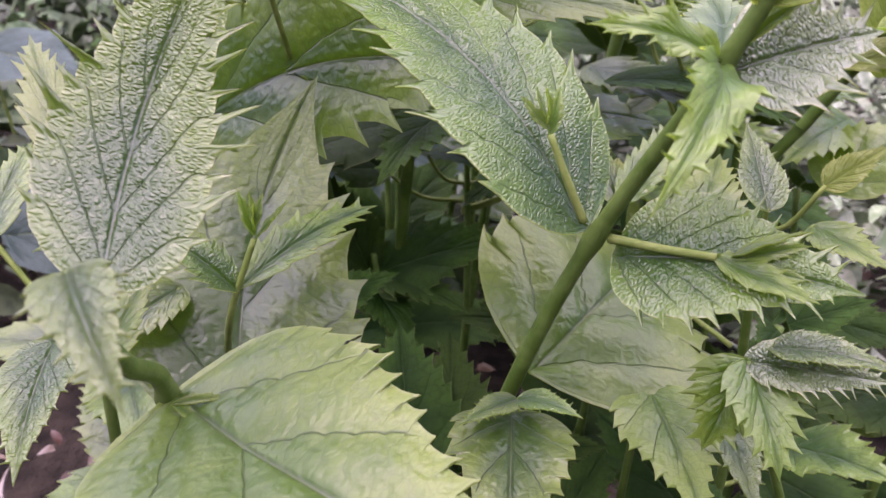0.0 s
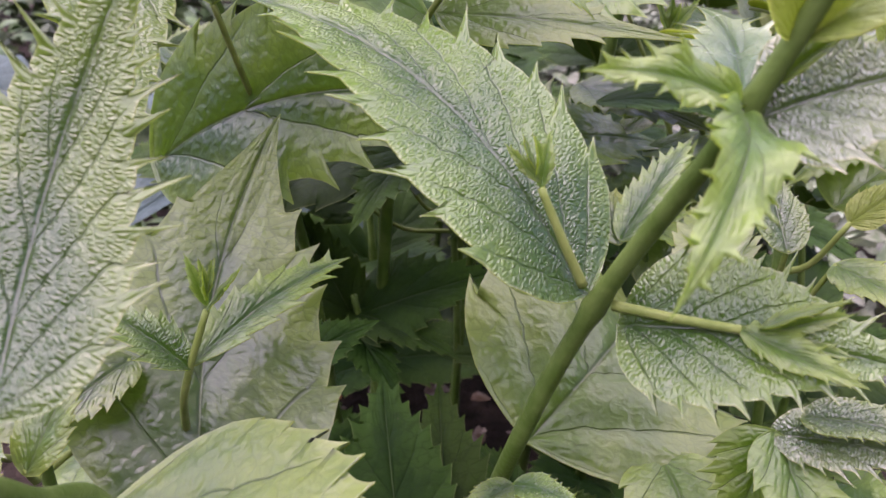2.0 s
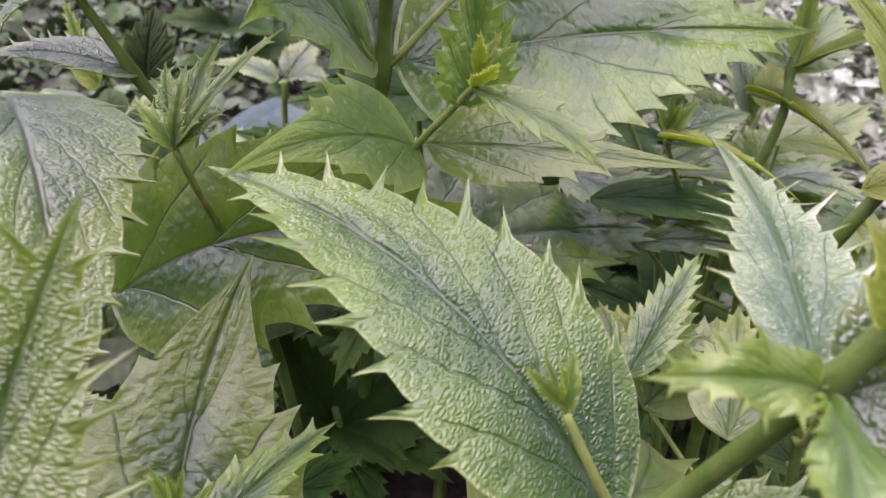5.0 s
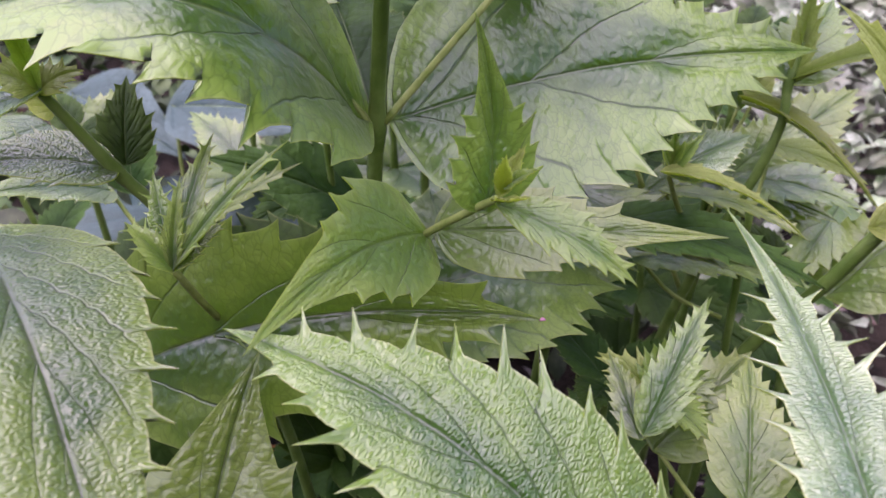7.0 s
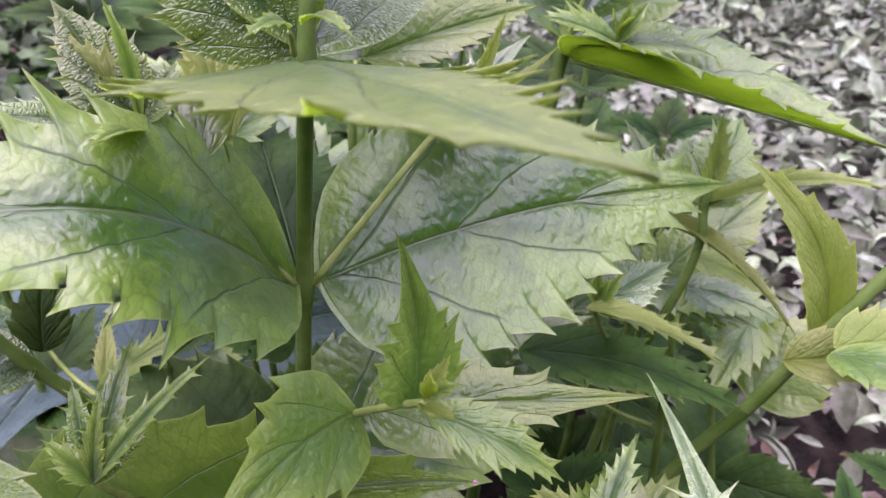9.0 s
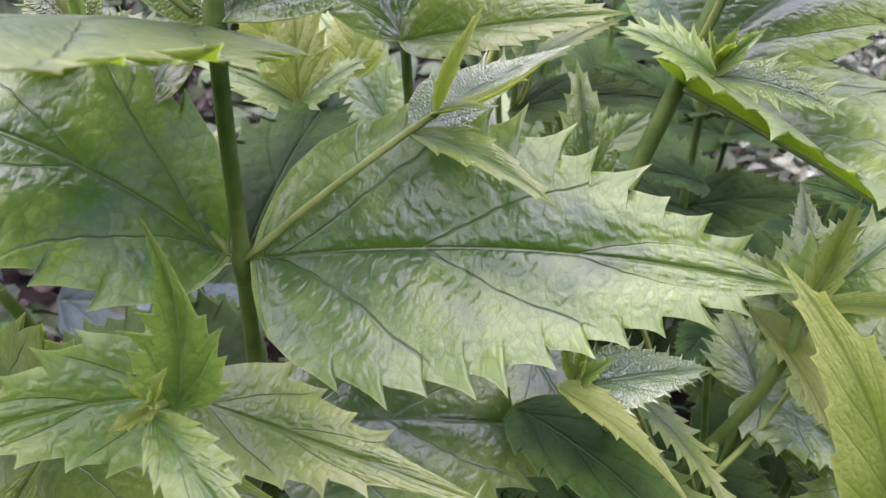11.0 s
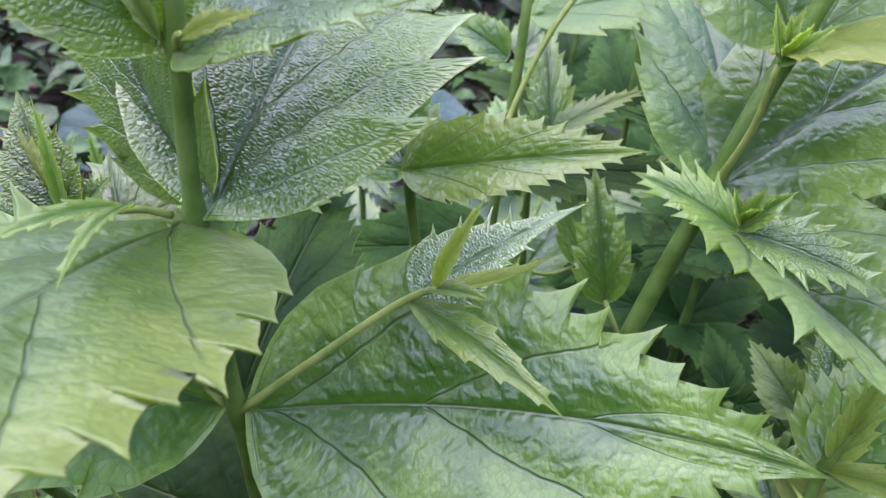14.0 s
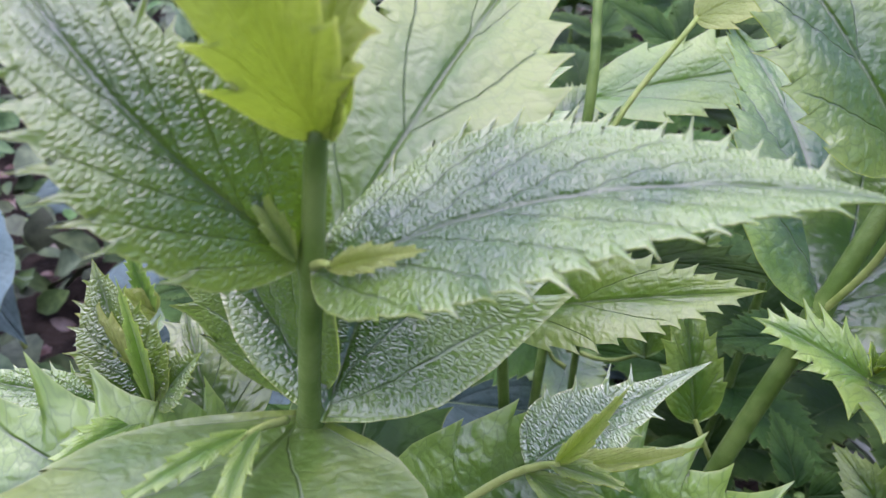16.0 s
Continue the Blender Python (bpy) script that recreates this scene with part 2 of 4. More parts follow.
def part(name, mesh, material, parent, m=None, label=""):
    """Links mesh data as one object under a thing or a part."""
    if isinstance(mesh, bmesh.types.BMesh):
        data = bpy.data.meshes.new(name)
        mesh.to_mesh(data)
        mesh.free()
        mesh = data
    if not mesh.materials:
        mesh.materials.append(material)
    mesh.shade_smooth()
    ob = new(name, mesh)
    put_under(ob, parent, m if m is not None else Matrix())
    return tagged(ob, label) if label else ob


def thing(name, at, label, category, group=""):
    ob = new(name)
    ob.empty_display_size = 0.02
    put_under(ob, None, Matrix.Translation(at))
    return tagged(ob, label, category, group)


def spline(points, steps):
    """Catmull-Rom through the points."""
    p = [Vector(q) for q in points]
    p = [p[0] * 2 - p[1]] + p + [p[-1] * 2 - p[-2]]
    out = []
    for i in range(1, len(p) - 2):
        for k in range(steps):
            t = k / steps
            a, b, c, d = p[i - 1], p[i], p[i + 1], p[i + 2]
            out.append(0.5 * (2 * b + (c - a) * t + (2 * a - 5 * b + 4 * c - d) * t * t + (3 * b - a - 3 * c + d) * t ** 3))
    out.append(p[-2])
    return out


def tube(points, r0, r1, steps=6, sides=9, knots=(), swell=0.35):
    """A tapered stem through points, swollen at the given nodes."""
    path = spline(points, steps) if len(points) > 1 else points
    knots = [Vector(k) for k in knots]
    verts, faces = [], []
    n = len(path)
    for i, q in enumerate(path):
        d = (path[min(i + 1, n - 1)] - path[max(i - 1, 0)]).normalized()
        x = d.cross(Vector((0.3, 1, 0.1))).normalized()
        y = d.cross(x)
        r = r0 + (r1 - r0) * i / (n - 1)
        near = min([(q - k).length for k in knots], default=9)
        r *= 1 + swell * math.exp(-(near / 0.005) ** 2)
        for k in range(sides):
            w = 2 * math.pi * k / sides
            ridge = 1 + 0.05 * math.cos(3 * w)
            verts.append(q + (x * math.cos(w) + y * math.sin(w)) * r * ridge)
    for i in range(n - 1):
        for k in range(sides):
            k2 = (k + 1) % sides
            faces.append((i * sides + k, i * sides + k2, (i + 1) * sides + k2, (i + 1) * sides + k))
    faces.append(tuple(range(sides - 1, -1, -1)))
    faces.append(tuple((n - 1) * sides + k for k in range(sides)))
    mesh = bpy.data.meshes.new("stem")
    mesh.from_pydata(verts, [], faces)
    return mesh


OVATE = ((0, 0), (0.02, 0.34), (0.05, 0.60), (0.10, 0.80), (0.17, 0.94), (0.26, 1.0), (0.36, 0.97), (0.48, 0.82), (0.6, 0.63), (0.72, 0.43), (0.82, 0.25), (0.9, 0.12), (0.96, 0.045), (1, 0))
ACUMINATE = ((0, 0), (0.02, 0.40), (0.06, 0.75), (0.13, 0.97), (0.20, 1.0), (0.30, 0.90), (0.42, 0.66), (0.55, 0.43), (0.70, 0.25), (0.85, 0.11), (0.95, 0.035), (1, 0))
LANCE = ((0, 0), (0.03, 0.22), (0.08, 0.46), (0.15, 0.70), (0.25, 0.92), (0.35, 1.0), (0.46, 0.95), (0.57, 0.79), (0.68, 0.57), (0.78, 0.36), (0.87, 0.18), (0.94, 0.07), (1, 0))
COLS = (-1, -0.93, -0.82, -0.68, -0.52, -0.36, -0.2, -0.09, -0.03, 0, 0.03, 0.09, 0.2, 0.36, 0.52, 0.68, 0.82, 0.93, 1)
FEW = (-1, -0.9, -0.7, -0.45, -0.2, -0.05, 0, 0.05, 0.2, 0.45, 0.7, 0.9, 1)
REF = Vector((0, -0.35, 1)).normalized()


def blade_mesh(length, width, sag=0.05, bend=0.0, droop=0.0, fold=10, teeth=9, spike=0.006, sharp=3.0, quilt=1.6, wave=0.0, twist=0.0, shape=OVATE, veins=3.4, seed=0, cols=COLS, span=(0.085, 0.88)):
    """A toothed leaf blade: x to its right, y to its tip, z out of its upper face."""
    rng = random.Random(seed * 7919 + 13)
    us, fs = [p[0] for p in shape], [p[1] for p in shape]
    rows = [(0.0, 0, -1), (0.015, 0, -1), (0.035, 0, -1), (0.06, 0, -1)]
    bounds = [span[0] + (span[1] - span[0]) * (k / teeth) ** 0.93 for k in range(teeth + 1)]
    rows += [(u, 0, -1) for u in np.arange(0.085, span[0] - 0.01, 0.03)]
    for k in range(teeth):
        lo, hi = bounds[k], bounds[k + 1]
        if sharp >= 4:
            steps = ((0.0, 0.0), (0.3, 0.0), (0.6, 0.03), (0.77, 0.12), (0.83, 0.42), (0.87, 1.0), (0.91, 0.36), (0.96, 0.06))
        else:
            steps = tuple((p, (p / 0.89) ** (sharp + 1) if p <= 0.9 else 0.2) for p in (0.0, 0.28, 0.52, 0.72, 0.82, 0.89, 0.95))
        for p, q in steps:
            rows.append((lo + (hi - lo) * p, q, k))
    rows += [(u, 0, -1) for u in np.arange(span[1] + 0.004, 0.87, 0.04)]
    rows += [(u, 0, -1) for u in (0.885, 0.91, 0.935, 0.96, 0.98, 0.992, 1.0)]
    size = {(s, k): spike * (0.55 + 0.8 * rng.random()) * (0.75 + 0.5 * math.sin(math.pi * (k + 1) / (teeth + 1))) for s in (-1, 1) for k in range(teeth)}
    curl = {key: rng.uniform(-0.25, 0.7) for key in size}
    hook = {key: rng.uniform(-0.6, 0.8) for key in size}
    phase = rng.uniform(0, 6.28)
    tf = math.tan(radians(fold))
    verts, uvs, mets = [], [], []
    for u, q, k in rows:
        lobe = math.sin(math.pi * min(1.0, (u - bounds[k]) / (bounds[k + 1] - bounds[k]))) if k >= 0 else 0.0
        w = width * float(np.interp(u, us, fs))
        w += width * 0.012 * math.sin(u * 31 + phase) * min(1, w / width)
        yc = length * u
        zc = length * (sag * 4 * u * (1 - u) - droop * u ** 2.6)
        xc = length * bend * 4 * u * (1 - u)
        tw = radians(twist) * u
        for v in cols:
            a, s = abs(v), (1 if v > 0 else -1)
            x, y = v * w, yc
            z = tf * a * w * (1 - 0.4 * a)
            run = a * (0.46 - 0.10 * a)
            soft = (1 - a ** 4) * min(1, (1 - u) / 0.4) * min(1, w / (0.3 * width + 1e-6)) * (1 if a > 0.05 else 0.3)
            z += quilt * soft * width * 0.040 * (abs(math.sin(math.pi * (u - run) * veins)) ** 0.6 - 0.7)
            if a < 0.02:
                z -= 0.018 * width
            z += wave * width * math.sin(u * 17 + phase + s * 1.3) * a * a * min(1, w / (0.4 * width))
            pull = max(0.0, (a - 0.72) / 0.28) ** 1.6
            if k >= 0 and pull:
                h = size[s, k] * q * pull
                x += s * (h * 0.9 + spike * 0.22 * lobe * pull)
                y += h * (0.6 + 0.45 * hook[s, k])
                z += h * curl[s, k]
            x, z = x * math.cos(tw) - z * math.sin(tw), x * math.sin(tw) + z * math.cos(tw)
            verts.append((xc + x, y - 0.035 * length * (a ** 1.5) * (1 - u) * (1 if u < 0.1 else max(0, 1 - (u - 0.1) * 6)), zc + z))
            uvs.append((u, 0.5 + 0.5 * v))
            mets.append((v * w, yc + 0.37 * (seed % 97)))
    nc = len(cols)
    top = len(verts)
    verts += [(x, y, z - 0.0004) for x, y, z in verts]
    uvs, mets = uvs * 2, mets * 2
    faces = []
    for i in range(len(rows) - 1):
        for j in range(nc - 1):
            a, b, c, d = i * nc + j, i * nc + j + 1, (i + 1) * nc + j + 1, (i + 1) * nc + j
            faces += [(a, b, c), (a, c, d)]
    count = len(faces)
    faces += [tuple(top + k for k in reversed(f)) for f in faces]
    mesh = bpy.data.meshes.new("leaf")
    mesh.from_pydata(verts, [], faces)
    mesh.polygons.foreach_set("material_index", [0] * count + [1] * count)
    loops = np.empty(len(mesh.loops), dtype=np.int32)
    mesh.loops.foreach_get("vertex_index", loops)
    for layer, table in (("UVMap", uvs), ("metric", mets)):
        mesh.uv_layers.new(name=layer).data.foreach_set("uv", np.array(table, dtype=np.float32)[loops].ravel())
    return mesh


SEED = [0]
VEINS = {MATURE: 3.4, RUGOSE: 6.4, PALE: 3.6, YOUNG: 5.0, SILVER: 4.5, SHADE: 3.5, BLUE: 4.5}


def leaf(parent, base, tip, width, bank=0, material=None, label="", rib=True, name="leaf", **form):
    """One leaf from base to tip, with its midrib under the blade. bank: degrees its right side is raised."""
    SEED[0] += 1
    base, tip = Vector(base), Vector(tip)
    a = tip - base
    length = a.length
    a.normalize()
    n = (REF - a * REF.dot(a)).normalized()
    s = a.cross(n)
    c, d = math.cos(radians(bank)), math.sin(radians(bank))
    s, n = s * c + n * d, n * c - s * d
    m = Matrix((s, a, n)).transposed().to_4x4()
    m.translation = base
    form.setdefault("seed", SEED[0])
    form.setdefault("veins", VEINS.get(material, 3.4))
    if not rib:
        form.setdefault("cols", FEW)
    blade = blade_mesh(length, width, **form)
    blade.materials.append(material or MATURE)
    # SHADE and BLUE blades take the underside with shade in its colour
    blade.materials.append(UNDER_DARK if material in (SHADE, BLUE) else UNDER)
    ob = part(name, blade, None, parent, m, label)
    if rib:
        sag, bend, droop = form.get("sag", 0.05), form.get("bend", 0.0), form.get("droop", 0.0)
        r0 = 0.0010 * (0.5 + length / 0.2)
        pts = [(length * bend * 4 * u * (1 - u), length * u, length * (sag * 4 * u * (1 - u) - droop * u ** 2.6) - 0.018 * width - 0.0005 - 0.9 * (r0 + (0.0003 - r0) * u)) for u in (0, 0.2, 0.4, 0.6, 0.8, 0.93)]
        if PLACE[parent] is not None and parent.parent is None:
            part("midrib", tube(pts, r0, 0.0003, 3, 6), STALK, ob, m)
    return ob


def shoot(plant, points, r0=0.0016, r1=0.0012, label=""):
    """A side shoot's stalk; its leaves hang under it."""
    return part("side_shoot", tube(points, r0, r1, 6, 8), STALK, plant, None, label)


def sprig(stalk, at, toward, size, count=4, seed=1, material=None, inner=None, spread=0.5, width=0.17, spike=0.002):
    """A tuft of small young leaves at a shoot's end."""
    rng = random.Random(seed)
    at, d = Vector(at), Vector(toward).normalized()
    x = d.cross(Vector((0.2, -0.5, 1))).normalized()
    y = d.cross(x)
    for k in range(count):
        w = 2.4 * k + rng.uniform(-0.4, 0.4)
        out = spread * (1.25 - 0.9 * k / count)
        way = (d + (x * math.cos(w) + y * math.sin(w)) * out).normalized()
        ln = size * (1.0 - 0.55 * k / count) * rng.uniform(0.85, 1.15)
        mat = (material or RUGOSE) if k < count - 1 else (inner or PALE)
        leaf(stalk, at + d * 0.002 * k, at + d * 0.002 * k + way * ln, ln * width * rng.uniform(0.8, 1.2), bank=rng.uniform(-25, 25), material=mat, rib=False,
             fold=rng.uniform(20, 45), sag=rng.uniform(-0.06, 0.06), teeth=5, spike=min(spike, 0.05 * ln), sharp=4, wave=0.1, shape=LANCE)


def whorled_plant(name, foot, top, nodes, size, seed, material, label, start=0.35, turn=0.0, category="plant"):
    """A further plant of the same kind: stem with whorls of three leaves."""
    rng = random.Random(seed)
    foot, top = Vector(foot), Vector(top)
    ob = thing(name, foot, label, category, "whorled serrate-leaved plants")
    mid = foot.lerp(top, 0.5) + Vector((rng.uniform(-0.02, 0.02), rng.uniform(-0.02, 0.02), 0))
    path = spline([foot, mid, top], 10)
    knots = []
    for k in range(nodes):
        f = start + (1 - start) * k / max(1, nodes - 1)
        q = path[min(len(path) - 1, int(f * (len(path) - 1)))]
        knots.append(q)
        ln = size * (1.0 - 0.55 * (k / max(1, nodes - 1)) ** 2)
        for j in range(3):
            w = turn + 2.094 * j + (1.047 if k % 2 else 0) + rng.uniform(-0.2, 0.2)
            lift = rng.uniform(-0.1, 0.35) + 0.35 * k / nodes
            way = Vector((math.cos(w), math.sin(w), lift)).normalized()
            l2 = ln * rng.uniform(0.85, 1.1)
            leaf(ob, q + way * 0.006, q + way * l2, l2 * 0.24, bank=rng.uniform(-15, 15), material=material, sag=rng.uniform(0.02, 0.10), droop=rng.uniform(0.0, 0.15), fold=rng.uniform(4, 18), teeth=9, spike=0.0048 * l2 / 0.15, wave=0.05)
    part("stem", tube([foot, mid, top], 0.0038, 0.0022, 10, 8, knots), STEM, ob)
    return ob

# ---- setting: ground, litter, ground cover ----
def ground_sheet():
    n = 61
    span = [math.copysign(abs(t) ** 2.2, t) * 40 for t in np.linspace(-1, 1, n)]
    verts = [(x, y + 0.8, GROUND + 0.016 * noise.noise(Vector((x * 6, y * 6, 0))) + 0.03 * noise.noise(Vector((x * 1.1, y * 1.1, 3))) * min(1, abs(x) + abs(y))) for y in span for x in span]
    faces = [(j * n + i, j * n + i + 1, (j + 1) * n + i + 1, (j + 1) * n + i) for j in range(n - 1) for i in range(n - 1)]
    mesh = bpy.data.meshes.new("ground")
    mesh.from_pydata(verts, [], faces)
    ob = part("ground", mesh, SOIL, None)
    return tagged(ob, "dark damp garden soil under the plants", "ground", kind="structure")


def scatter(name, count, area, size, lift, material, label, category, seed, cup=0.25, slim=0.5, tilt=0.5):
    """Many small curved leaf bits in one mesh."""
    rng = np.random.default_rng(seed)
    x0, x1, y0, y1 = area
    outline = [(0, 0), (0.22, 0.5), (0.5, 0.62), (0.8, 0.36), (1, 0)]
    verts, faces = [], []
    for _ in range(count):
        px, py = rng.uniform(x0, x1) + max(0.0, rng.normal(0, 0.15)), rng.uniform(y0, y1) + max(0.0, rng.normal(0, 0.2))
        s = size * rng.uniform(0.5, 1.5)
        w = s * slim * rng.uniform(0.6, 1.2)
        rot = Euler((rng.normal(0, tilt), rng.normal(0, tilt), rng.uniform(0, 6.28))).to_matrix()
        o = Vector((px, py, GROUND + 0.012 + rng.uniform(*lift)))
        b = len(verts)
        for t, h in outline:
            for k in (-1, 0, 1):
                verts.append(o + rot @ Vector((k * h * w, (t - 0.5) * s, cup * s * (abs(k) * h * 0.6 - (t - 0.5) ** 2))))
        for r in range(4):
            for k in range(2):
                i = b + r * 3 + k
                faces.append((i, i + 1, i + 4, i + 3))
    mesh = bpy.data.meshes.new(name)
    mesh.from_pydata([tuple(v) for v in verts], [], faces)
    return tagged(part(name, mesh, material, None), label, category, kind="stuff")


def rear_light_block():
    """An added, unseen dark wall behind the path that blocks low sky light."""
    bm = bmesh.new()
    bmesh.ops.create_cube(bm, size=1)
    bmesh.ops.scale(bm, vec=(9.0, 0.25, 2.6), verts=bm.verts)
    bmesh.ops.bevel(bm, geom=bm.edges[:], offset=0.01, segments=2, affect="EDGES")
    ob = part("light_block_south", bm, SOIL, None, Matrix.Translation((0, -2.7, GROUND + 1.25)))
    return tagged(ob, "added unseen dark slab behind the camera, blocks low sky light", "wall", kind="structure")


ground_sheet()
rear_light_block()
scatter("leaf_litter", 5200, (-1.6, 1.8, 0.2, 3.0), 0.026, (0.0, 0.018), LITTER, "brown, grey and pinkish dead leaves and bark chips on soil", "litter", 3)
scatter("low_weeds", 7000, (-1.9, 0.45, 0.62, 2.8), 0.050, (0.01, 0.11), WEED, "low dark green weeds among dead leaves", "weeds", 11, slim=0.5, tilt=0.55)
scatter("ground_cover", 19000, (0.28, 2.6, 0.52, 2.8), 0.040, (0.0, 0.14), COVER, "low grey-green ground cover with pale variegated leaves", "ground cover", 5, slim=0.36, tilt=0.6)

# ---- main plant with the tall straight stem ----
KIN = "whorled serrate-leaved plants"
M = thing("serrate_plant", (-0.03, 0.42, GROUND), "tall green plant with whorled toothed leaves and upright stem", "plant", KIN)
M0, M1, M2, M3, M4 = (-0.006, 0.405, 0.485), (0.001, 0.400, 0.581), (0.008, 0.395, 0.675), (0.014, 0.397, 0.729), (0.019, 0.397, 0.764)
part("stem", tube([(-0.03, 0.42, GROUND), (-0.015, 0.412, 0.35), M0, M1, M2, M3, M4], 0.0042, 0.0023, 8, 10, (M0, M1, M2, M3)), STEM, M, None, "smooth green stem with swollen nodes")
leaf(M, (0.012, 0.400, 0.585), (0.208, 0.427, 0.591), 0.051, -24, MATURE, "large toothed green leaf with glossy sheen", sag=-0.02, bend=-0.05, teeth=11, spike=0.008)
leaf(M, (-0.006, 0.396, 0.587), (-0.150, 0.362, 0.636), 0.040, 8, MATURE, "large toothed green leaf with a brown bite mark", sag=0.27, bend=0.0, teeth=9, spike=0.009)
# SHADE: this rear leaf's shadowed look is put into its colour
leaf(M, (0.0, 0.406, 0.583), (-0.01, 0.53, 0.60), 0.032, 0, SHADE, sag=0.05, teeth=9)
leaf(M, (0.005, 0.392, 0.676), (0.034, 0.216, 0.721), 0.048, 8, PALE, "pale green toothed leaf reaching forward", sag=0.03, bend=0.06, fold=-9, teeth=12, spike=0.006)
leaf(M, (0.012, 0.400, 0.679), (0.012, 0.582, 0.725), 0.044, -13, RUGOSE, "wrinkled glossy leaf reaching back", sag=0.09, teeth=7, spike=0.013, sharp=2.5)
leaf(M, (0.006, 0.404, 0.679), (-0.045, 0.450, 0.750), 0.026, 50, RUGOSE, "wrinkled glossy young leaf", sag=0.08, teeth=7, spike=0.008)
leaf(M, (0.019, 0.394, 0.730), (0.129, 0.416, 0.754), 0.023, 10, RUGOSE, "wrinkled arching young leaf", sag=0.08, bend=-0.04, teeth=15, spike=0.0045, sharp=4)
leaf(M, (0.011, 0.398, 0.731), (-0.050, 0.405, 0.800), 0.019, 4, RUGOSE, "wrinkled arching young leaf", sag=0.2, bend=-0.1, teeth=13, spike=0.005, sharp=4)
leaf(M, (0.018, 0.402, 0.731), (0.048, 0.492, 0.775), 0.029, -10, PALE, "pale broad leaf reaching back", sag=0.06, teeth=8, spike=0.006)
leaf(M, (0.019, 0.396, 0.764), (0.004, 0.380, 0.845), 0.0095, 40, YOUNG, "yellow-green young leaf", sag=0.15, bend=0.06, teeth=7, spike=0.005, rib=False)
leaf(M, (0.021, 0.398, 0.764), (0.045, 0.400, 0.825), 0.010, 0, YOUNG, sag=0.1, teeth=7, spike=0.005, rib=False)
# the second of these leaves takes SHADE, its shade in the colour
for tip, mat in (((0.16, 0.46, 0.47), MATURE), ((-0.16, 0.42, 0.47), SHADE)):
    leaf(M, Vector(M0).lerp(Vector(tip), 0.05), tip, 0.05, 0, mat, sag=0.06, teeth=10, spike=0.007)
sR = shoot(M, [(0.004, 0.398, 0.584), (0.030, 0.408, 0.608), (0.055, 0.422, 0.628), (0.066, 0.424, 0.637), (0.073, 0.422, 0.643)])
leaf(sR, (0.064, 0.427, 0.634), (0.113, 0.462, 0.658), 0.0145, 0, SILVER, "silvery wrinkled young leaf", rib=False, sag=0.05, teeth=4, spike=0.004, sharp=4, shape=ACUMINATE, span=(0.1, 0.62), fold=14, cols=COLS)
leaf(sR, (0.064, 0.423, 0.633), (0.122, 0.395, 0.627), 0.0065, 0, PALE, "drooping pale young leaf", rib=False, sag=0.10, teeth=4, spike=0.0015, shape=LANCE, fold=28)
leaf(sR, (0.071, 0.423, 0.642), (0.109, 0.421, 0.667), 0.0040, 20, YOUNG, rib=False, sag=-0.08, teeth=4, spike=0.0006, shape=LANCE, fold=40)
leaf(sR, (0.072, 0.423, 0.643), (0.088, 0.424, 0.682), 0.0028, -30, YOUNG, rib=False, sag=0.08, teeth=4, spike=0.0006, shape=LANCE, fold=45)
leaf(sR, (0.070, 0.423, 0.641), (0.094, 0.412, 0.652), 0.0035, 10, PALE, rib=False, sag=0.05, teeth=4, spike=0.0006, shape=LANCE, fold=35)
sL = shoot(M, [(-0.002, 0.398, 0.584), (-0.020, 0.396, 0.612), (-0.036, 0.396, 0.638), (-0.048, 0.400, 0.654)])
leaf(sL, (-0.048, 0.400, 0.655), (-0.070, 0.420, 0.693), 0.0130, 10, RUGOSE, "silvery wrinkled young leaf", rib=False, sag=0.04, teeth=6, spike=0.0028, sharp=4, shape=LANCE, fold=26, cols=COLS)
leaf(sL, (-0.047, 0.401, 0.656), (-0.034, 0.412, 0.672), 0.0075, 0, RUGOSE, rib=False, sag=0.05, teeth=5, spike=0.0025, sharp=4, shape=LANCE, fold=24)
leaf(sL, (-0.049, 0.398, 0.655), (-0.108, 0.386, 0.668), 0.0062, 0, RUGOSE, "long narrow wrinkled young leaf", rib=False, sag=0.06, teeth=9, spike=0.0025, sharp=4, shape=LANCE, fold=24)
leaf(sL, (-0.050, 0.404, 0.660), (-0.070, 0.412, 0.684), 0.0085, 20, YOUNG, "yellow-green young leaf", rib=False, sag=0.08, teeth=5, spike=0.003, sharp=3, fold=16)
leaf(sL, (-0.048, 0.401, 0.657), (-0.054, 0.410, 0.698), 0.0026, 0, PALE, rib=False, sag=0.06, bend=0.05, teeth=4, spike=0.0008, shape=LANCE, fold=40)
leaf(sL, (-0.048, 0.396, 0.655), (-0.058, 0.368, 0.664), 0.0050, 0, PALE, rib=False, sag=0.06, teeth=5, spike=0.0018, shape=LANCE, fold=30)
leaf(sL, (-0.030, 0.404, 0.640), (-0.056, 0.436, 0.663), 0.0180, 0, MATURE, rib=False, sag=0.06, teeth=6, spike=0.005, fold=10)
sQ = shoot(M, [(0.004, 0.390, 0.680), (0.003, 0.381, 0.688), (0.002, 0.374, 0.692)], 0.0012, 0.0008)
leaf(sQ, (0.006, 0.375, 0.694), (0.016, 0.336, 0.701), 0.0026, 0, PALE, "narrow pale young leaf", rib=False, sag=0.10, teeth=5, spike=0.001, shape=LANCE, fold=30)
leaf(sQ, (0.002, 0.375, 0.693), (-0.012, 0.345, 0.700), 0.0024, 20, PALE, "narrow pale young leaf", rib=False, sag=0.12, teeth=5, spike=0.0012, shape=LANCE, fold=25)
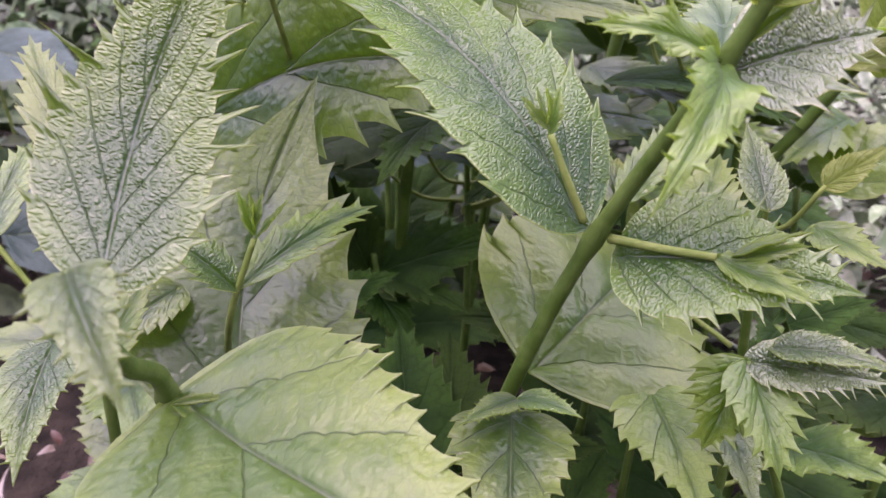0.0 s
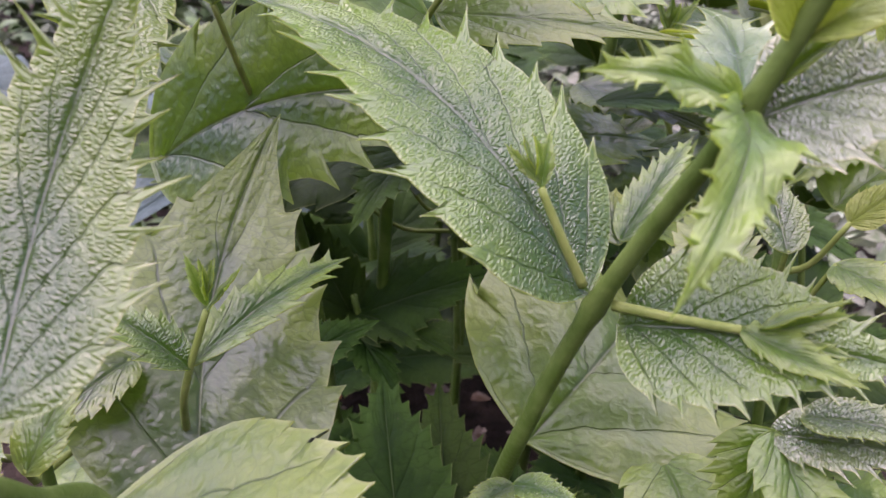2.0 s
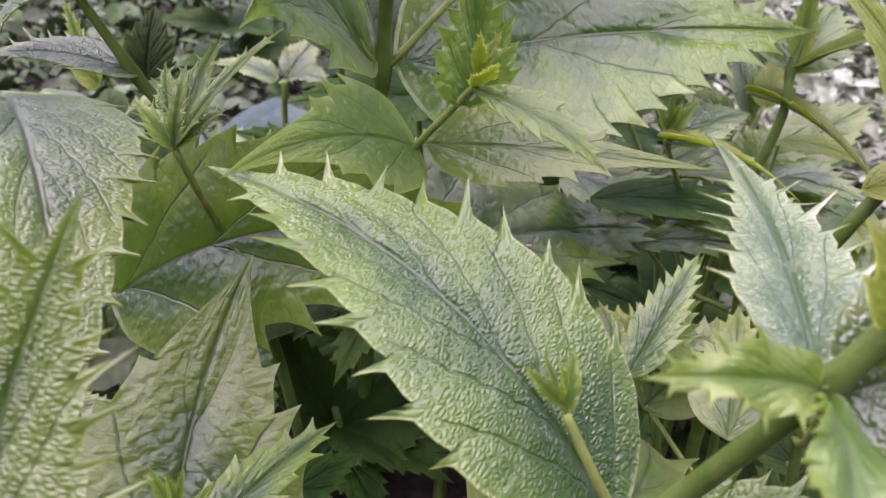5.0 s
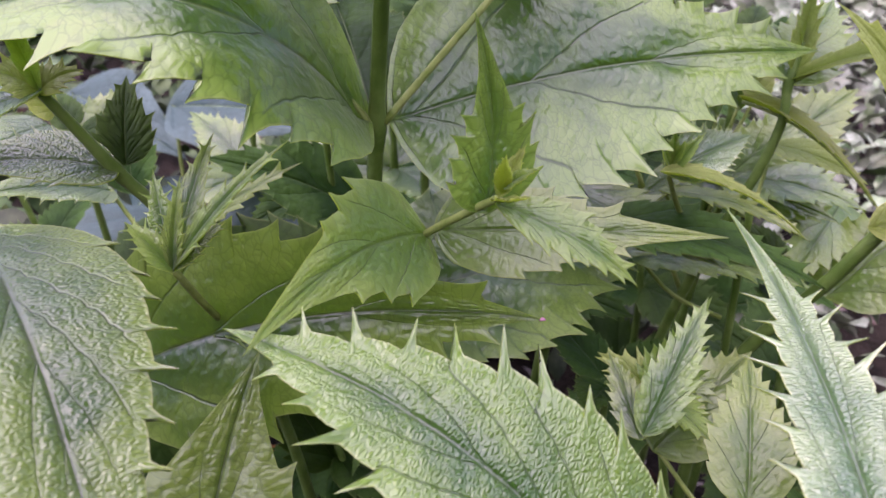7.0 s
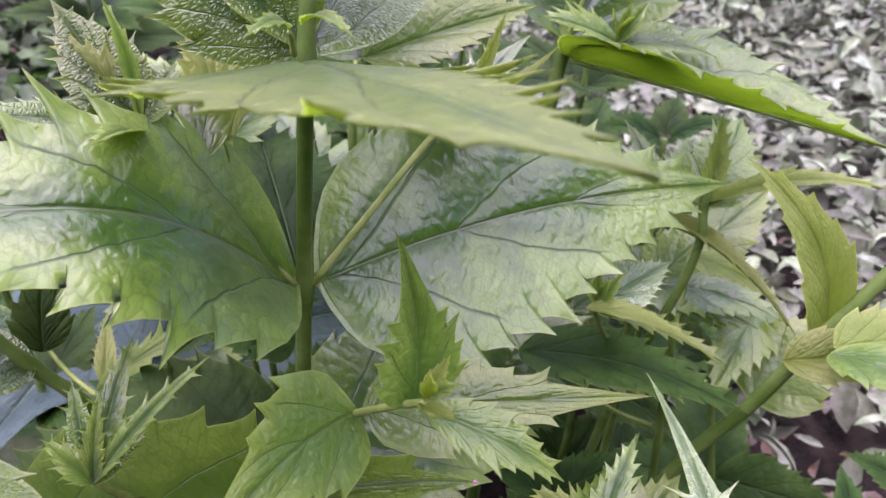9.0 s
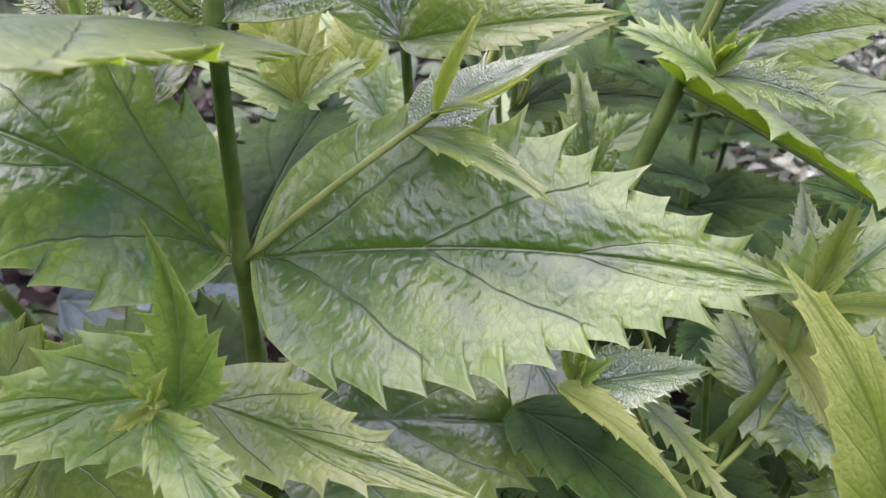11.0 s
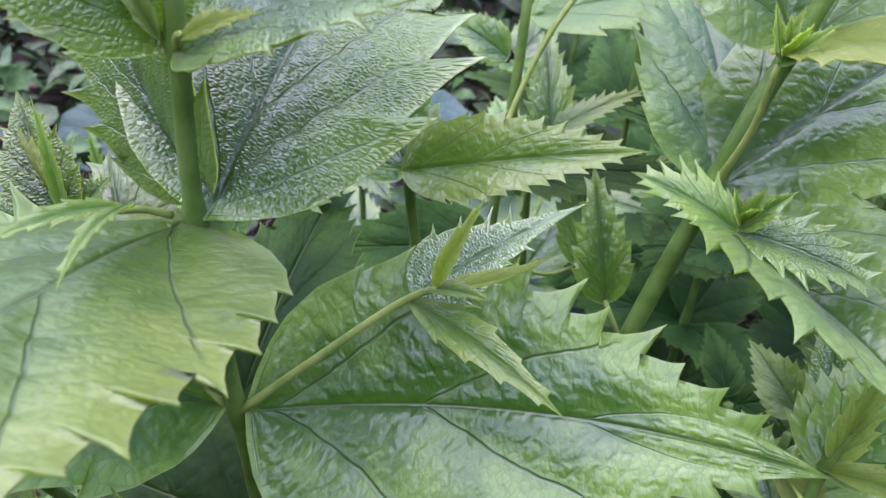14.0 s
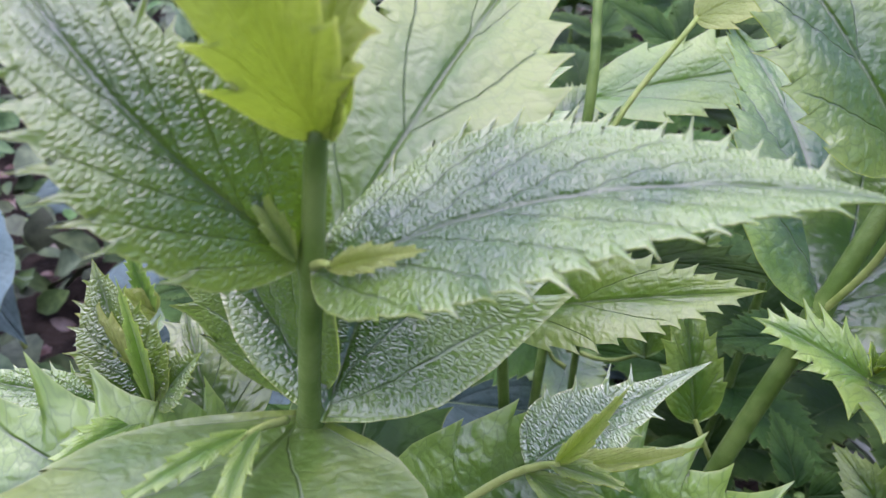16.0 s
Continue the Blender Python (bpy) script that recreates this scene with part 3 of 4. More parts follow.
sM = shoot(M, [(0.016, 0.394, 0.731), (0.019, 0.391, 0.735), (0.022, 0.389, 0.737)], 0.0012, 0.0008)
leaf(sM, (0.022, 0.389, 0.736), (0.043, 0.391, 0.744), 0.0026, -20, YOUNG, "small yellow-green young leaf", rib=False, sag=0.08, teeth=4, spike=0.0008, shape=LANCE, fold=30)
leaf(sM, (0.012, 0.393, 0.733), (0.003, 0.393, 0.754), 0.0026, 0, PALE, rib=False, sag=0.06, teeth=4, spike=0.0006, shape=LANCE, fold=35)
sT = shoot(M, [(-0.006, 0.402, 0.487), (-0.002, 0.375, 0.525), (0.008, 0.345, 0.562), (0.022, 0.318, 0.59), (0.028, 0.305, 0.602)])
leaf(sT, (0.010, 0.338, 0.570), (-0.045, 0.262, 0.590), 0.020, 40, PALE, "pale pointed leaf", rib=False, sag=0.02, bend=0.07, fold=6, teeth=3, spike=0.004, shape=ACUMINATE, span=(0.14, 0.52), cols=COLS)
leaf(sT, (0.017, 0.337, 0.571), (0.122, 0.330, 0.561), 0.017, -12, PALE, "pale pointed leaf", rib=False, sag=0.03, fold=6, teeth=4, spike=0.004, shape=ACUMINATE, span=(0.12, 0.6), cols=COLS)
leaf(sT, (0.027, 0.315, 0.593), (0.023, 0.323, 0.651), 0.0125, 0, MATURE, "upright green young leaf with a long thin tip", rib=False, sag=-0.03, bend=0.07, fold=14, teeth=4, spike=0.004, shape=ACUMINATE, span=(0.06, 0.5), cols=COLS)
leaf(sT, (0.028, 0.304, 0.600), (0.066, 0.285, 0.580), 0.008, 0, PALE, rib=False, sag=0.1, teeth=6, spike=0.003, shape=LANCE)
sprig(sT, (0.027, 0.306, 0.601), (0.3, -0.4, 0.8), 0.022, 4, 8, YOUNG)



def speck(name, parent, at, r, material, label, seed):
    """A small irregular crumb lying on a leaf."""
    rng = random.Random(seed)
    bm = bmesh.new()
    bmesh.ops.create_icosphere(bm, subdivisions=2, radius=r)
    for q in bm.verts:
        q.co = Vector((q.co.x * 1.4, q.co.y, q.co.z * 0.45)) * rng.uniform(0.7, 1.3)
    return part(name, bm, material, parent, Matrix.Translation(at), label)


speck("bite_mark", M, (-0.039, 0.344, 0.621), 0.0019, GRIT, "small dark brown bite mark", 3)
speck("bite_mark", M, (-0.0425, 0.346, 0.622), 0.0010, GRIT, "small dark brown bite mark", 4)
# ---- plant with the leaning thick stem ----
A = thing("serrate_plant", (0.0, 0.30, GROUND), "leaning green plant with thick stem and wrinkled leaves", "plant", KIN)
A1, A2 = (0.054, 0.199, 0.519), (0.074, 0.175, 0.583)
part("stem", tube([(0.0, 0.30, GROUND), (0.02, 0.25, 0.33), (0.036, 0.212, 0.452), A1, A2, (0.084, 0.163, 0.622)], 0.0038, 0.0022, 8, 10, (A1, A2)), STEM, A, None, "thick green stem with swollen nodes")
leaf(A, (0.050, 0.206, 0.522), (-0.051, 0.276, 0.588), 0.030, -3, RUGOSE, "wrinkled glossy toothed leaf with spiny margin", sag=0.11, bend=0.05, teeth=9, spike=0.008, sharp=5)
leaf(A, (0.047, 0.234, 0.440), (0.107, 0.313, 0.445), 0.052, -12, PALE, "pale broad toothed leaf", sag=0.22, bend=0.02, teeth=7, spike=0.008)
leaf(A, (0.062, 0.195, 0.515), (0.124, 0.161, 0.523), 0.021, -20, RUGOSE, "wrinkled toothed leaf with spiny margin", sag=0.10, teeth=9, spike=0.005, sharp=4, fold=18)
leaf(A, (0.073, 0.177, 0.585), (0.115, 0.327, 0.577), 0.0120, 12, SILVER, "long silvery wrinkled leaf with curled spines", sag=0.01, bend=0.03, teeth=7, spike=0.0065, sharp=6, shape=ACUMINATE, span=(0.14, 0.62), fold=22)
leaf(A, (0.077, 0.174, 0.582), (0.112, 0.172, 0.594), 0.0145, -24, SILVER, "silvery wrinkled leaf with curled spines", sag=0.06, teeth=6, spike=0.006, sharp=5, fold=12)
leaf(A, (0.072, 0.172, 0.583), (0.047, 0.124, 0.566), 0.0075, 16, PALE, "drooping pale young leaf with curled spines", sag=0.16, droop=0.10, fold=30, teeth=9, spike=0.0028, sharp=5, wave=0.35, shape=LANCE)
leaf(A, (0.072, 0.173, 0.584), (0.035, 0.166, 0.594), 0.0060, 20, PALE, "small pale curled young leaf", sag=0.12, teeth=6, spike=0.003, sharp=4, rib=False, wave=0.3, fold=26, shape=LANCE)
leaf(A, (0.079, 0.170, 0.600), (0.075, 0.178, 0.640), 0.0090, 0, YOUNG, "yellow-green young leaf", rib=False, teeth=5, spike=0.003, fold=24, sag=0.08)
leaf(A, (0.081, 0.170, 0.600), (0.108, 0.174, 0.615), 0.0085, 0, YOUNG, "yellow-green young leaf", rib=False, teeth=5, spike=0.003, fold=28, sag=0.06)
leaf(A, (0.082, 0.165, 0.612), (0.094, 0.176, 0.640), 0.0065, 0, YOUNG, rib=False, teeth=5, spike=0.002, fold=34, sag=0.05)
leaf(A, (0.078, 0.172, 0.590), (0.090, 0.170, 0.602), 0.0030, 0, PALE, rib=False, teeth=3, spike=0.0006, fold=40, shape=LANCE)
s1 = shoot(A, [(0.051, 0.203, 0.523), (0.045, 0.205, 0.535), (0.038, 0.210, 0.550)])
sprig(s1, (0.038, 0.210, 0.550), (-0.3, 0.2, 0.9), 0.016, 4, 11, PALE, width=0.13)
s2 = shoot(A, [(0.058, 0.196, 0.521), (0.072, 0.186, 0.523), (0.085, 0.176, 0.526)])
sprig(s2, (0.085, 0.176, 0.526), (0.9, -0.3, 0.2), 0.03, 5, 12, PALE, width=0.14)

# ---- plant at the path's start with spiny wrinkled leaves ----
H = thing("serrate_plant", (-0.12, 0.26, GROUND), "green plant with spiny wrinkled leaves on a bent stem", "plant", KIN)
H1 = (-0.080, 0.172, 0.472)
part("stem", tube([(-0.12, 0.26, GROUND), (-0.10, 0.21, 0.36), H1, (-0.078, 0.140, 0.510), (-0.075, 0.108, 0.552)], 0.0040, 0.0024, 8, 10, (H1,)), STEM, H)
leaf(H, (-0.075, 0.169, 0.475), (0.028, 0.094, 0.483), 0.046, 8, PALE, "broad pale green toothed leaf", sag=0.04, bend=0.06, teeth=13, spike=0.0035)
leaf(H, (-0.080, 0.142, 0.533), (-0.057, 0.203, 0.613), 0.021, -12, RUGOSE, "upright wrinkled leaf with long spines", sag=-0.1, bend=-0.07, teeth=11, spike=0.008, sharp=6)
leaf(H, (-0.121, 0.319, 0.595), (-0.070, 0.203, 0.552), 0.029, 29, RUGOSE, "arching wrinkled leaf with spines", sag=0.19, bend=0.03, teeth=9, spike=0.006, sharp=5)
leaf(H, (-0.071, 0.221, 0.417), (-0.050, 0.331, 0.531), 0.050, -6, MATURE, "upright pointed toothed leaf", sag=-0.05, bend=-0.09, teeth=6, spike=0.006, span=(0.085, 0.74))
leaf(H, (-0.112, 0.363, 0.498), (0.054, 0.331, 0.531), 0.038, -50, MATURE, "long shaded leaf with a red tip", sag=0.1, bend=-0.11, teeth=8, spike=0.008)
leaf(H, (-0.070, 0.106, 0.556), (-0.050, 0.075, 0.548), 0.007, 0, RUGOSE, "drooping spiny young leaf", rib=False, fold=25, sag=0.15, teeth=7, spike=0.0025, sharp=5)
speck("leaf_tip", H, (0.054, 0.331, 0.531), 0.0009, PINK, "dried reddish leaf tip", 6)
leaf(H, (-0.075, 0.162, 0.478), (-0.057, 0.167, 0.477), 0.0016, 0, PALE, rib=False, sag=0.08, teeth=3, spike=0.0004, shape=LANCE, fold=40)
leaf(H, (-0.075, 0.162, 0.478), (-0.065, 0.159, 0.471), 0.0016, 0, PALE, rib=False, sag=0.12, teeth=3, spike=0.0004, shape=LANCE, fold=40)
s3 = shoot(H, [(-0.082, 0.25, 0.43), (-0.075, 0.232, 0.46), (-0.070, 0.229, 0.477), (-0.063, 0.233, 0.497)])
leaf(s3, (-0.069, 0.230, 0.478), (-0.020, 0.285, 0.488), 0.009, 0, MATURE, rib=False, sag=0.08, teeth=6, spike=0.003, fold=30, shape=LANCE)
leaf(s3, (-0.070, 0.228, 0.478), (-0.098, 0.235, 0.497), 0.007, 0, RUGOSE, rib=False, sag=0.08, teeth=6, spike=0.003, fold=30, shape=LANCE)
sprig(s3, (-0.063, 0.233, 0.497), (0.1, 0.1, 1), 0.02, 5, 14, PALE, width=0.13)

# ---- plant behind, to the side where the ground cover begins ----
R = thing("serrate_plant", (0.10, 0.50, GROUND), "leaning green plant with broad leaves and sprigs", "plant", KIN)
R1, R2 = (0.156, 0.522, 0.632), (0.175, 0.545, 0.690)
part("stem", tube([(0.09, 0.48, GROUND), (0.125, 0.49, 0.50), R1, R2, (0.20, 0.56, 0.76)], 0.0046, 0.0034, 8, 10, (R1, R2)), STEM, R)
leaf(R, (0.157, 0.514, 0.628), (0.250, 0.387, 0.625), 0.040, 19, MATURE, "folded green leaf with yellow-green underside", sag=-0.01, bend=-0.06, fold=42, teeth=10, spike=0.006)
leaf(R, (0.157, 0.525, 0.636), (0.107, 0.666, 0.690), 0.040, -22, MATURE, sag=0.03, bend=0.09, teeth=9, spike=0.006)
leaf(R, (0.160, 0.526, 0.634), (0.270, 0.640, 0.680), 0.042, 0, MATURE, sag=0.06, teeth=9, spike=0.006)
leaf(R, (0.178, 0.542, 0.69), (0.235, 0.440, 0.725), 0.026, 0, YOUNG, sag=0.05, teeth=8, spike=0.005)
leaf(R, (0.172, 0.55, 0.69), (0.08, 0.59, 0.77), 0.034, 0, MATURE, sag=0.08, teeth=9, spike=0.006)
leaf(R, (0.18, 0.55, 0.69), (0.29, 0.62, 0.75), 0.034, 0, PALE, sag=0.08, teeth=9, spike=0.006)
s4 = shoot(R, [R1, (0.157, 0.50, 0.64), (0.165, 0.480, 0.645)])
leaf(s4, (0.165, 0.480, 0.645), (0.125, 0.485, 0.659), 0.009, 0, PALE, rib=False, sag=0.06, teeth=6, spike=0.004, shape=LANCE, fold=30)
leaf(s4, (0.165, 0.480, 0.645), (0.212, 0.466, 0.640), 0.010, 0, RUGOSE, rib=False, sag=0.08, teeth=6, spike=0.004, shape=LANCE, fold=25)
sprig(s4, (0.165, 0.480, 0.646), (0.1, -0.2, 0.9), 0.022, 4, 17, MATURE)
s5 = shoot(R, [R1, (0.164, 0.515, 0.665), (0.166, 0.510, 0.694)])
sprig(s5, (0.166, 0.510, 0.694), (0.1, -0.1, 0.9), 0.022, 5, 18, PALE, width=0.15)


# ---- neighbouring plants of the same kind ----
def neighbour(foot, top, label, rows, seed):
    """A plant whose leaves stand at given places on short stalks from its stem."""
    rng = random.Random(seed)
    ob = thing("serrate_plant", foot, label, "plant", KIN)
    foot, top = Vector(foot), Vector(top)
    part("stem", tube([foot, foot.lerp(top, 0.5) + Vector((0.008, -0.006, 0)), top], 0.0036, 0.0020, 10, 8), STEM, ob)
    for base, tip, w, mat in rows:
        base, tip = Vector(base), Vector(tip)
        spiny = mat in (RUGOSE, YOUNG)
        one = leaf(ob, base, tip, w, rng.uniform(-10, 10), mat, sag=rng.uniform(0.02, 0.1), fold=rng.uniform(6, 16), teeth=8, spike=min(0.006, 0.04 * (tip - base).length), sharp=5 if spiny else 2, wave=0.05)
        f = max(0.1, min(0.97, (base.z - 0.03 - foot.z) / (top.z - foot.z)))
        q = foot.lerp(top, f)
        if (q - base).length < 0.07:
            part("petiole", tube([q, q.lerp(base, 0.55) + Vector((0, 0, -0.008)), base], 0.0016, 0.0011, 4, 6), STALK, one)
    return ob


# SHADE rows carry the darkness of the hollow in their leaf colour
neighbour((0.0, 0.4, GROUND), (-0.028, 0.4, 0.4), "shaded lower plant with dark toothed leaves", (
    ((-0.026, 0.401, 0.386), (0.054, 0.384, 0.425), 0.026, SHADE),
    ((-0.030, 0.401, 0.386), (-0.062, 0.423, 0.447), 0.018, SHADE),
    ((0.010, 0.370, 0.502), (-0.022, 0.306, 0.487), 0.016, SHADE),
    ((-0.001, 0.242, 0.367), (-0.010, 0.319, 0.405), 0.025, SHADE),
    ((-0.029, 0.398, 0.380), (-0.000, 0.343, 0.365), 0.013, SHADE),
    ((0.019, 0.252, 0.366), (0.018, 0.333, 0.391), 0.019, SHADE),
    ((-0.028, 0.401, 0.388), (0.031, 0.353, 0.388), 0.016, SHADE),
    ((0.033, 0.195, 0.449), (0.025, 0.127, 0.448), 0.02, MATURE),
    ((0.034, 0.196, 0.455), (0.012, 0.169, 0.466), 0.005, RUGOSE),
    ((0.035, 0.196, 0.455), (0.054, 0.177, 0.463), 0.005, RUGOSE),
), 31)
neighbour((0.17, 0.3, GROUND), (0.145, 0.275, 0.5), "green plant with small wrinkled and yellow leaves", (
    ((0.092, 0.222, 0.440), (0.096, 0.161, 0.434), 0.018, PALE),
    ((0.134, 0.260, 0.410), (0.132, 0.189, 0.404), 0.014, RUGOSE),
    ((0.202, 0.292, 0.348), (0.227, 0.237, 0.375), 0.02, MATURE),
    ((0.112, 0.329, 0.451), (0.169, 0.360, 0.472), 0.019, PALE),
    ((0.137, 0.255, 0.506), (0.136, 0.291, 0.530), 0.01, RUGOSE),
    ((0.160, 0.259, 0.515), (0.180, 0.257, 0.534), 0.007, YOUNG),
    ((0.122, 0.196, 0.480), (0.155, 0.175, 0.485), 0.008, RUGOSE),
    ((0.107, 0.469, 0.504), (0.160, 0.385, 0.503), 0.018, MATURE),
    ((0.272, 0.360, 0.311), (0.315, 0.376, 0.345), 0.026, MATURE),
    ((0.166, 0.269, 0.492), (0.181, 0.234, 0.491), 0.01, PALE),
), 32)
neighbour((-0.15, 0.24, GROUND), (-0.125, 0.23, 0.49), "pale green plant with small toothed leaves", (
    ((-0.154, 0.296, 0.493), (-0.195, 0.367, 0.536), 0.011, PALE),
    ((-0.123, 0.195, 0.477), (-0.116, 0.142, 0.464), 0.012, RUGOSE),
    ((-0.108, 0.190, 0.470), (-0.094, 0.215, 0.495), 0.009, PALE),
    ((-0.102, 0.261, 0.458), (-0.131, 0.222, 0.446), 0.012, MATURE),
    ((-0.168, 0.248, 0.487), (-0.172, 0.304, 0.505), 0.009, MATURE),
), 33)
neighbour((-0.11, 0.5, GROUND), (-0.1, 0.47, 0.49), "green plant with a bent side stem and yellow sprig", (
    ((-0.137, 0.507, 0.503), (-0.188, 0.462, 0.530), 0.016, RUGOSE),
    ((-0.145, 0.579, 0.462), (-0.141, 0.632, 0.503), 0.017, SHADE),
    ((-0.163, 0.537, 0.538), (-0.180, 0.530, 0.558), 0.01, YOUNG),
    ((-0.102, 0.466, 0.487), (-0.031, 0.444, 0.545), 0.006, PALE),
    ((-0.199, 0.641, 0.448), (-0.154, 0.668, 0.498), 0.024, MATURE),
    ((-0.165, 0.537, 0.538), (-0.178, 0.550, 0.587), 0.005, MATURE),
    ((-0.098, 0.468, 0.492), (-0.097, 0.504, 0.508), 0.005, YOUNG),
    ((-0.091, 0.393, 0.510), (-0.055, 0.337, 0.527), 0.006, MATURE),
    ((-0.175, 0.553, 0.523), (-0.201, 0.511, 0.527), 0.018, RUGOSE),
), 34)
# all SHADE: the dark under the taller plants is put into the colour
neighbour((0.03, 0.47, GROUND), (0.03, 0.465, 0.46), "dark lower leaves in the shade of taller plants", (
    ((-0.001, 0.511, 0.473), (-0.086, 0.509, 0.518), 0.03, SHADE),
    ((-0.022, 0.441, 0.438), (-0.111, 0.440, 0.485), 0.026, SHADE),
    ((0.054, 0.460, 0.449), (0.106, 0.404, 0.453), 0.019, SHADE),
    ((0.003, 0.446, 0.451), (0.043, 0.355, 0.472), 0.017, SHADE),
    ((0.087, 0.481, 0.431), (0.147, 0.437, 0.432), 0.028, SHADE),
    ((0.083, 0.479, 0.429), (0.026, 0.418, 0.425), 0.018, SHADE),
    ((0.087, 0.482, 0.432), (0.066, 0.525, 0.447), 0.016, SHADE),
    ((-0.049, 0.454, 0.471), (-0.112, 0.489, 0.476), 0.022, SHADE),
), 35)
neighbour((0.19, 0.42, GROUND), (0.19, 0.42, 0.515), "green plant with yellow-green folded leaves", (
    ((0.146, 0.446, 0.470), (0.214, 0.382, 0.484), 0.012, MATURE),
    ((0.155, 0.447, 0.510), (0.199, 0.382, 0.516), 0.006, PALE),
    ((0.226, 0.467, 0.521), (0.242, 0.408, 0.528), 0.01, YOUNG),
    ((0.287, 0.473, 0.474), (0.218, 0.414, 0.461), 0.019, PALE),
    ((0.096, 0.314, 0.481), (0.136, 0.355, 0.513), 0.009, MATURE),
    ((0.094, 0.313, 0.479), (0.091, 0.349, 0.494), 0.007, MATURE),
    ((0.119, 0.274, 0.482), (0.145, 0.331, 0.500), 0.015, PALE),
    ((0.151, 0.457, 0.504), (0.187, 0.446, 0.533), 0.008, RUGOSE),
    ((0.256, 0.506, 0.494), (0.321, 0.531, 0.521), 0.02, PALE),
    ((0.257, 0.424, 0.445), (0.318, 0.436, 0.489), 0.029, PALE),
), 36)
neighbour((0.19, 0.5, GROUND), (0.215, 0.505, 0.52), "green plant with silvery young sprigs", (
    ((0.133, 0.456, 0.480), (0.190, 0.464, 0.516), 0.01, RUGOSE),
    ((0.131, 0.451, 0.491), (0.166, 0.404, 0.500), 0.005, PALE),
    ((0.219, 0.495, 0.477), (0.194, 0.529, 0.497), 0.014, MATURE),
    ((0.220, 0.496, 0.478), (0.259, 0.437, 0.485), 0.023, MATURE),
    ((0.221, 0.498, 0.479), (0.271, 0.535, 0.506), 0.014, MATURE),
    ((0.233, 0.520, 0.520), (0.223, 0.564, 0.565), 0.011, RUGOSE),
    ((0.238, 0.513, 0.527), (0.254, 0.541, 0.556), 0.009, YOUNG),
    ((0.183, 0.624, 0.525), (0.133, 0.594, 0.542), 0.016, SHADE),
    ((0.222, 0.524, 0.514), (0.195, 0.553, 0.529), 0.013, PALE),
), 37)
neighbour((0.05, 0.62, GROUND), (0.065, 0.615, 0.6), "mixed green plant with upright leaves", (
    ((-0.019, 0.621, 0.541), (-0.086, 0.667, 0.597), 0.022, MATURE),
    ((0.104, 0.595, 0.522), (0.088, 0.650, 0.584), 0.015, MATURE),
    ((0.067, 0.659, 0.519), (0.079, 0.686, 0.549), 0.013, PALE),
    ((0.120, 0.704, 0.504), (0.147, 0.737, 0.519), 0.015, PALE),
    ((0.066, 0.610, 0.563), (0.165, 0.603, 0.583), 0.017, SHADE),
    ((0.055, 0.662, 0.638), (0.208, 0.715, 0.649), 0.023, PALE),
    ((0.077, 0.610, 0.591), (0.060, 0.656, 0.637), 0.012, MATURE),
    ((0.075, 0.611, 0.594), (0.124, 0.633, 0.618), 0.007, PALE),
    ((-0.025, 0.593, 0.582), (-0.039, 0.629, 0.630), 0.017, YOUNG),
    ((-0.089, 0.612, 0.584), (-0.109, 0.619, 0.623), 0.016, YOUNG),
    ((0.044, 0.614, 0.505), (-0.058, 0.563, 0.517), 0.029, SHADE),
), 38)

U = thing("serrate_plant", (0.05, 0.60, GROUND), "tall thin-stemmed plant with a side branch", "plant", KIN)
part("stem", tube([(0.05, 0.60, GROUND), (0.047, 0.58, 0.45), (0.054, 0.624, 0.636), (0.049, 0.663, 0.696)], 0.0034, 0.0026, 10, 8), STEM, U)
part("side_shoot", tube([(0.048, 0.575, 0.58), (0.066, 0.626, 0.639), (0.098, 0.661, 0.688)], 0.0018, 0.0014, 6, 7), STALK, U)
leaf(U, (0.098, 0.661, 0.688), (0.148, 0.671, 0.713), 0.016, 0, YOUNG, "yellow-green upper leaf", sag=0.06, teeth=6, spike=0.004)

W = thing("serrate_plant", (0.13, 0.33, GROUND), "low green plant with curled pointed leaves", "plant", KIN)
part("stem", tube([(0.13, 0.33, GROUND), (0.128, 0.325, 0.36), (0.113, 0.338, 0.474)], 0.0030, 0.0016, 8, 8), STEM, W)
leaf(W, (0.113, 0.338, 0.474), (0.139, 0.357, 0.511), 0.0120, 0, MATURE, "green leaf with a long thin tip", sag=-0.04, teeth=5, spike=0.003, shape=ACUMINATE, span=(0.06, 0.55), fold=16)
leaf(W, (0.113, 0.338, 0.474), (0.092, 0.361, 0.482), 0.0080, 0, YOUNG, "folded yellow-green leaf", sag=0.06, teeth=4, spike=0.003, fold=30)
leaf(W, (0.113, 0.338, 0.474), (0.141, 0.34, 0.478), 0.0110, 0, MATURE, sag=0.06, teeth=6, spike=0.003)
leaf(W, (0.113, 0.338, 0.474), (0.12, 0.305, 0.48), 0.0100, 0, PALE, sag=0.06, teeth=6, spike=0.003)
X = thing("serrate_plant", (0.19, 0.20, GROUND), "low plant with a silvery spiny leaf", "plant", KIN)
part("stem", tube([(0.19, 0.20, GROUND), (0.16, 0.19, 0.35), (0.114, 0.196, 0.474)], 0.0030, 0.0014, 8, 8), STEM, X)
leaf(X, (0.114, 0.196, 0.474), (0.157, 0.178, 0.479), 0.0085, -15, SILVER, "silvery wrinkled leaf with long spines", sag=0.02, teeth=9, spike=0.004, sharp=5, fold=16)
leaf(X, (0.114, 0.196, 0.474), (0.1, 0.184, 0.443), 0.0130, 0, PALE, "pale broad leaf", sag=0.08, teeth=6, spike=0.004)
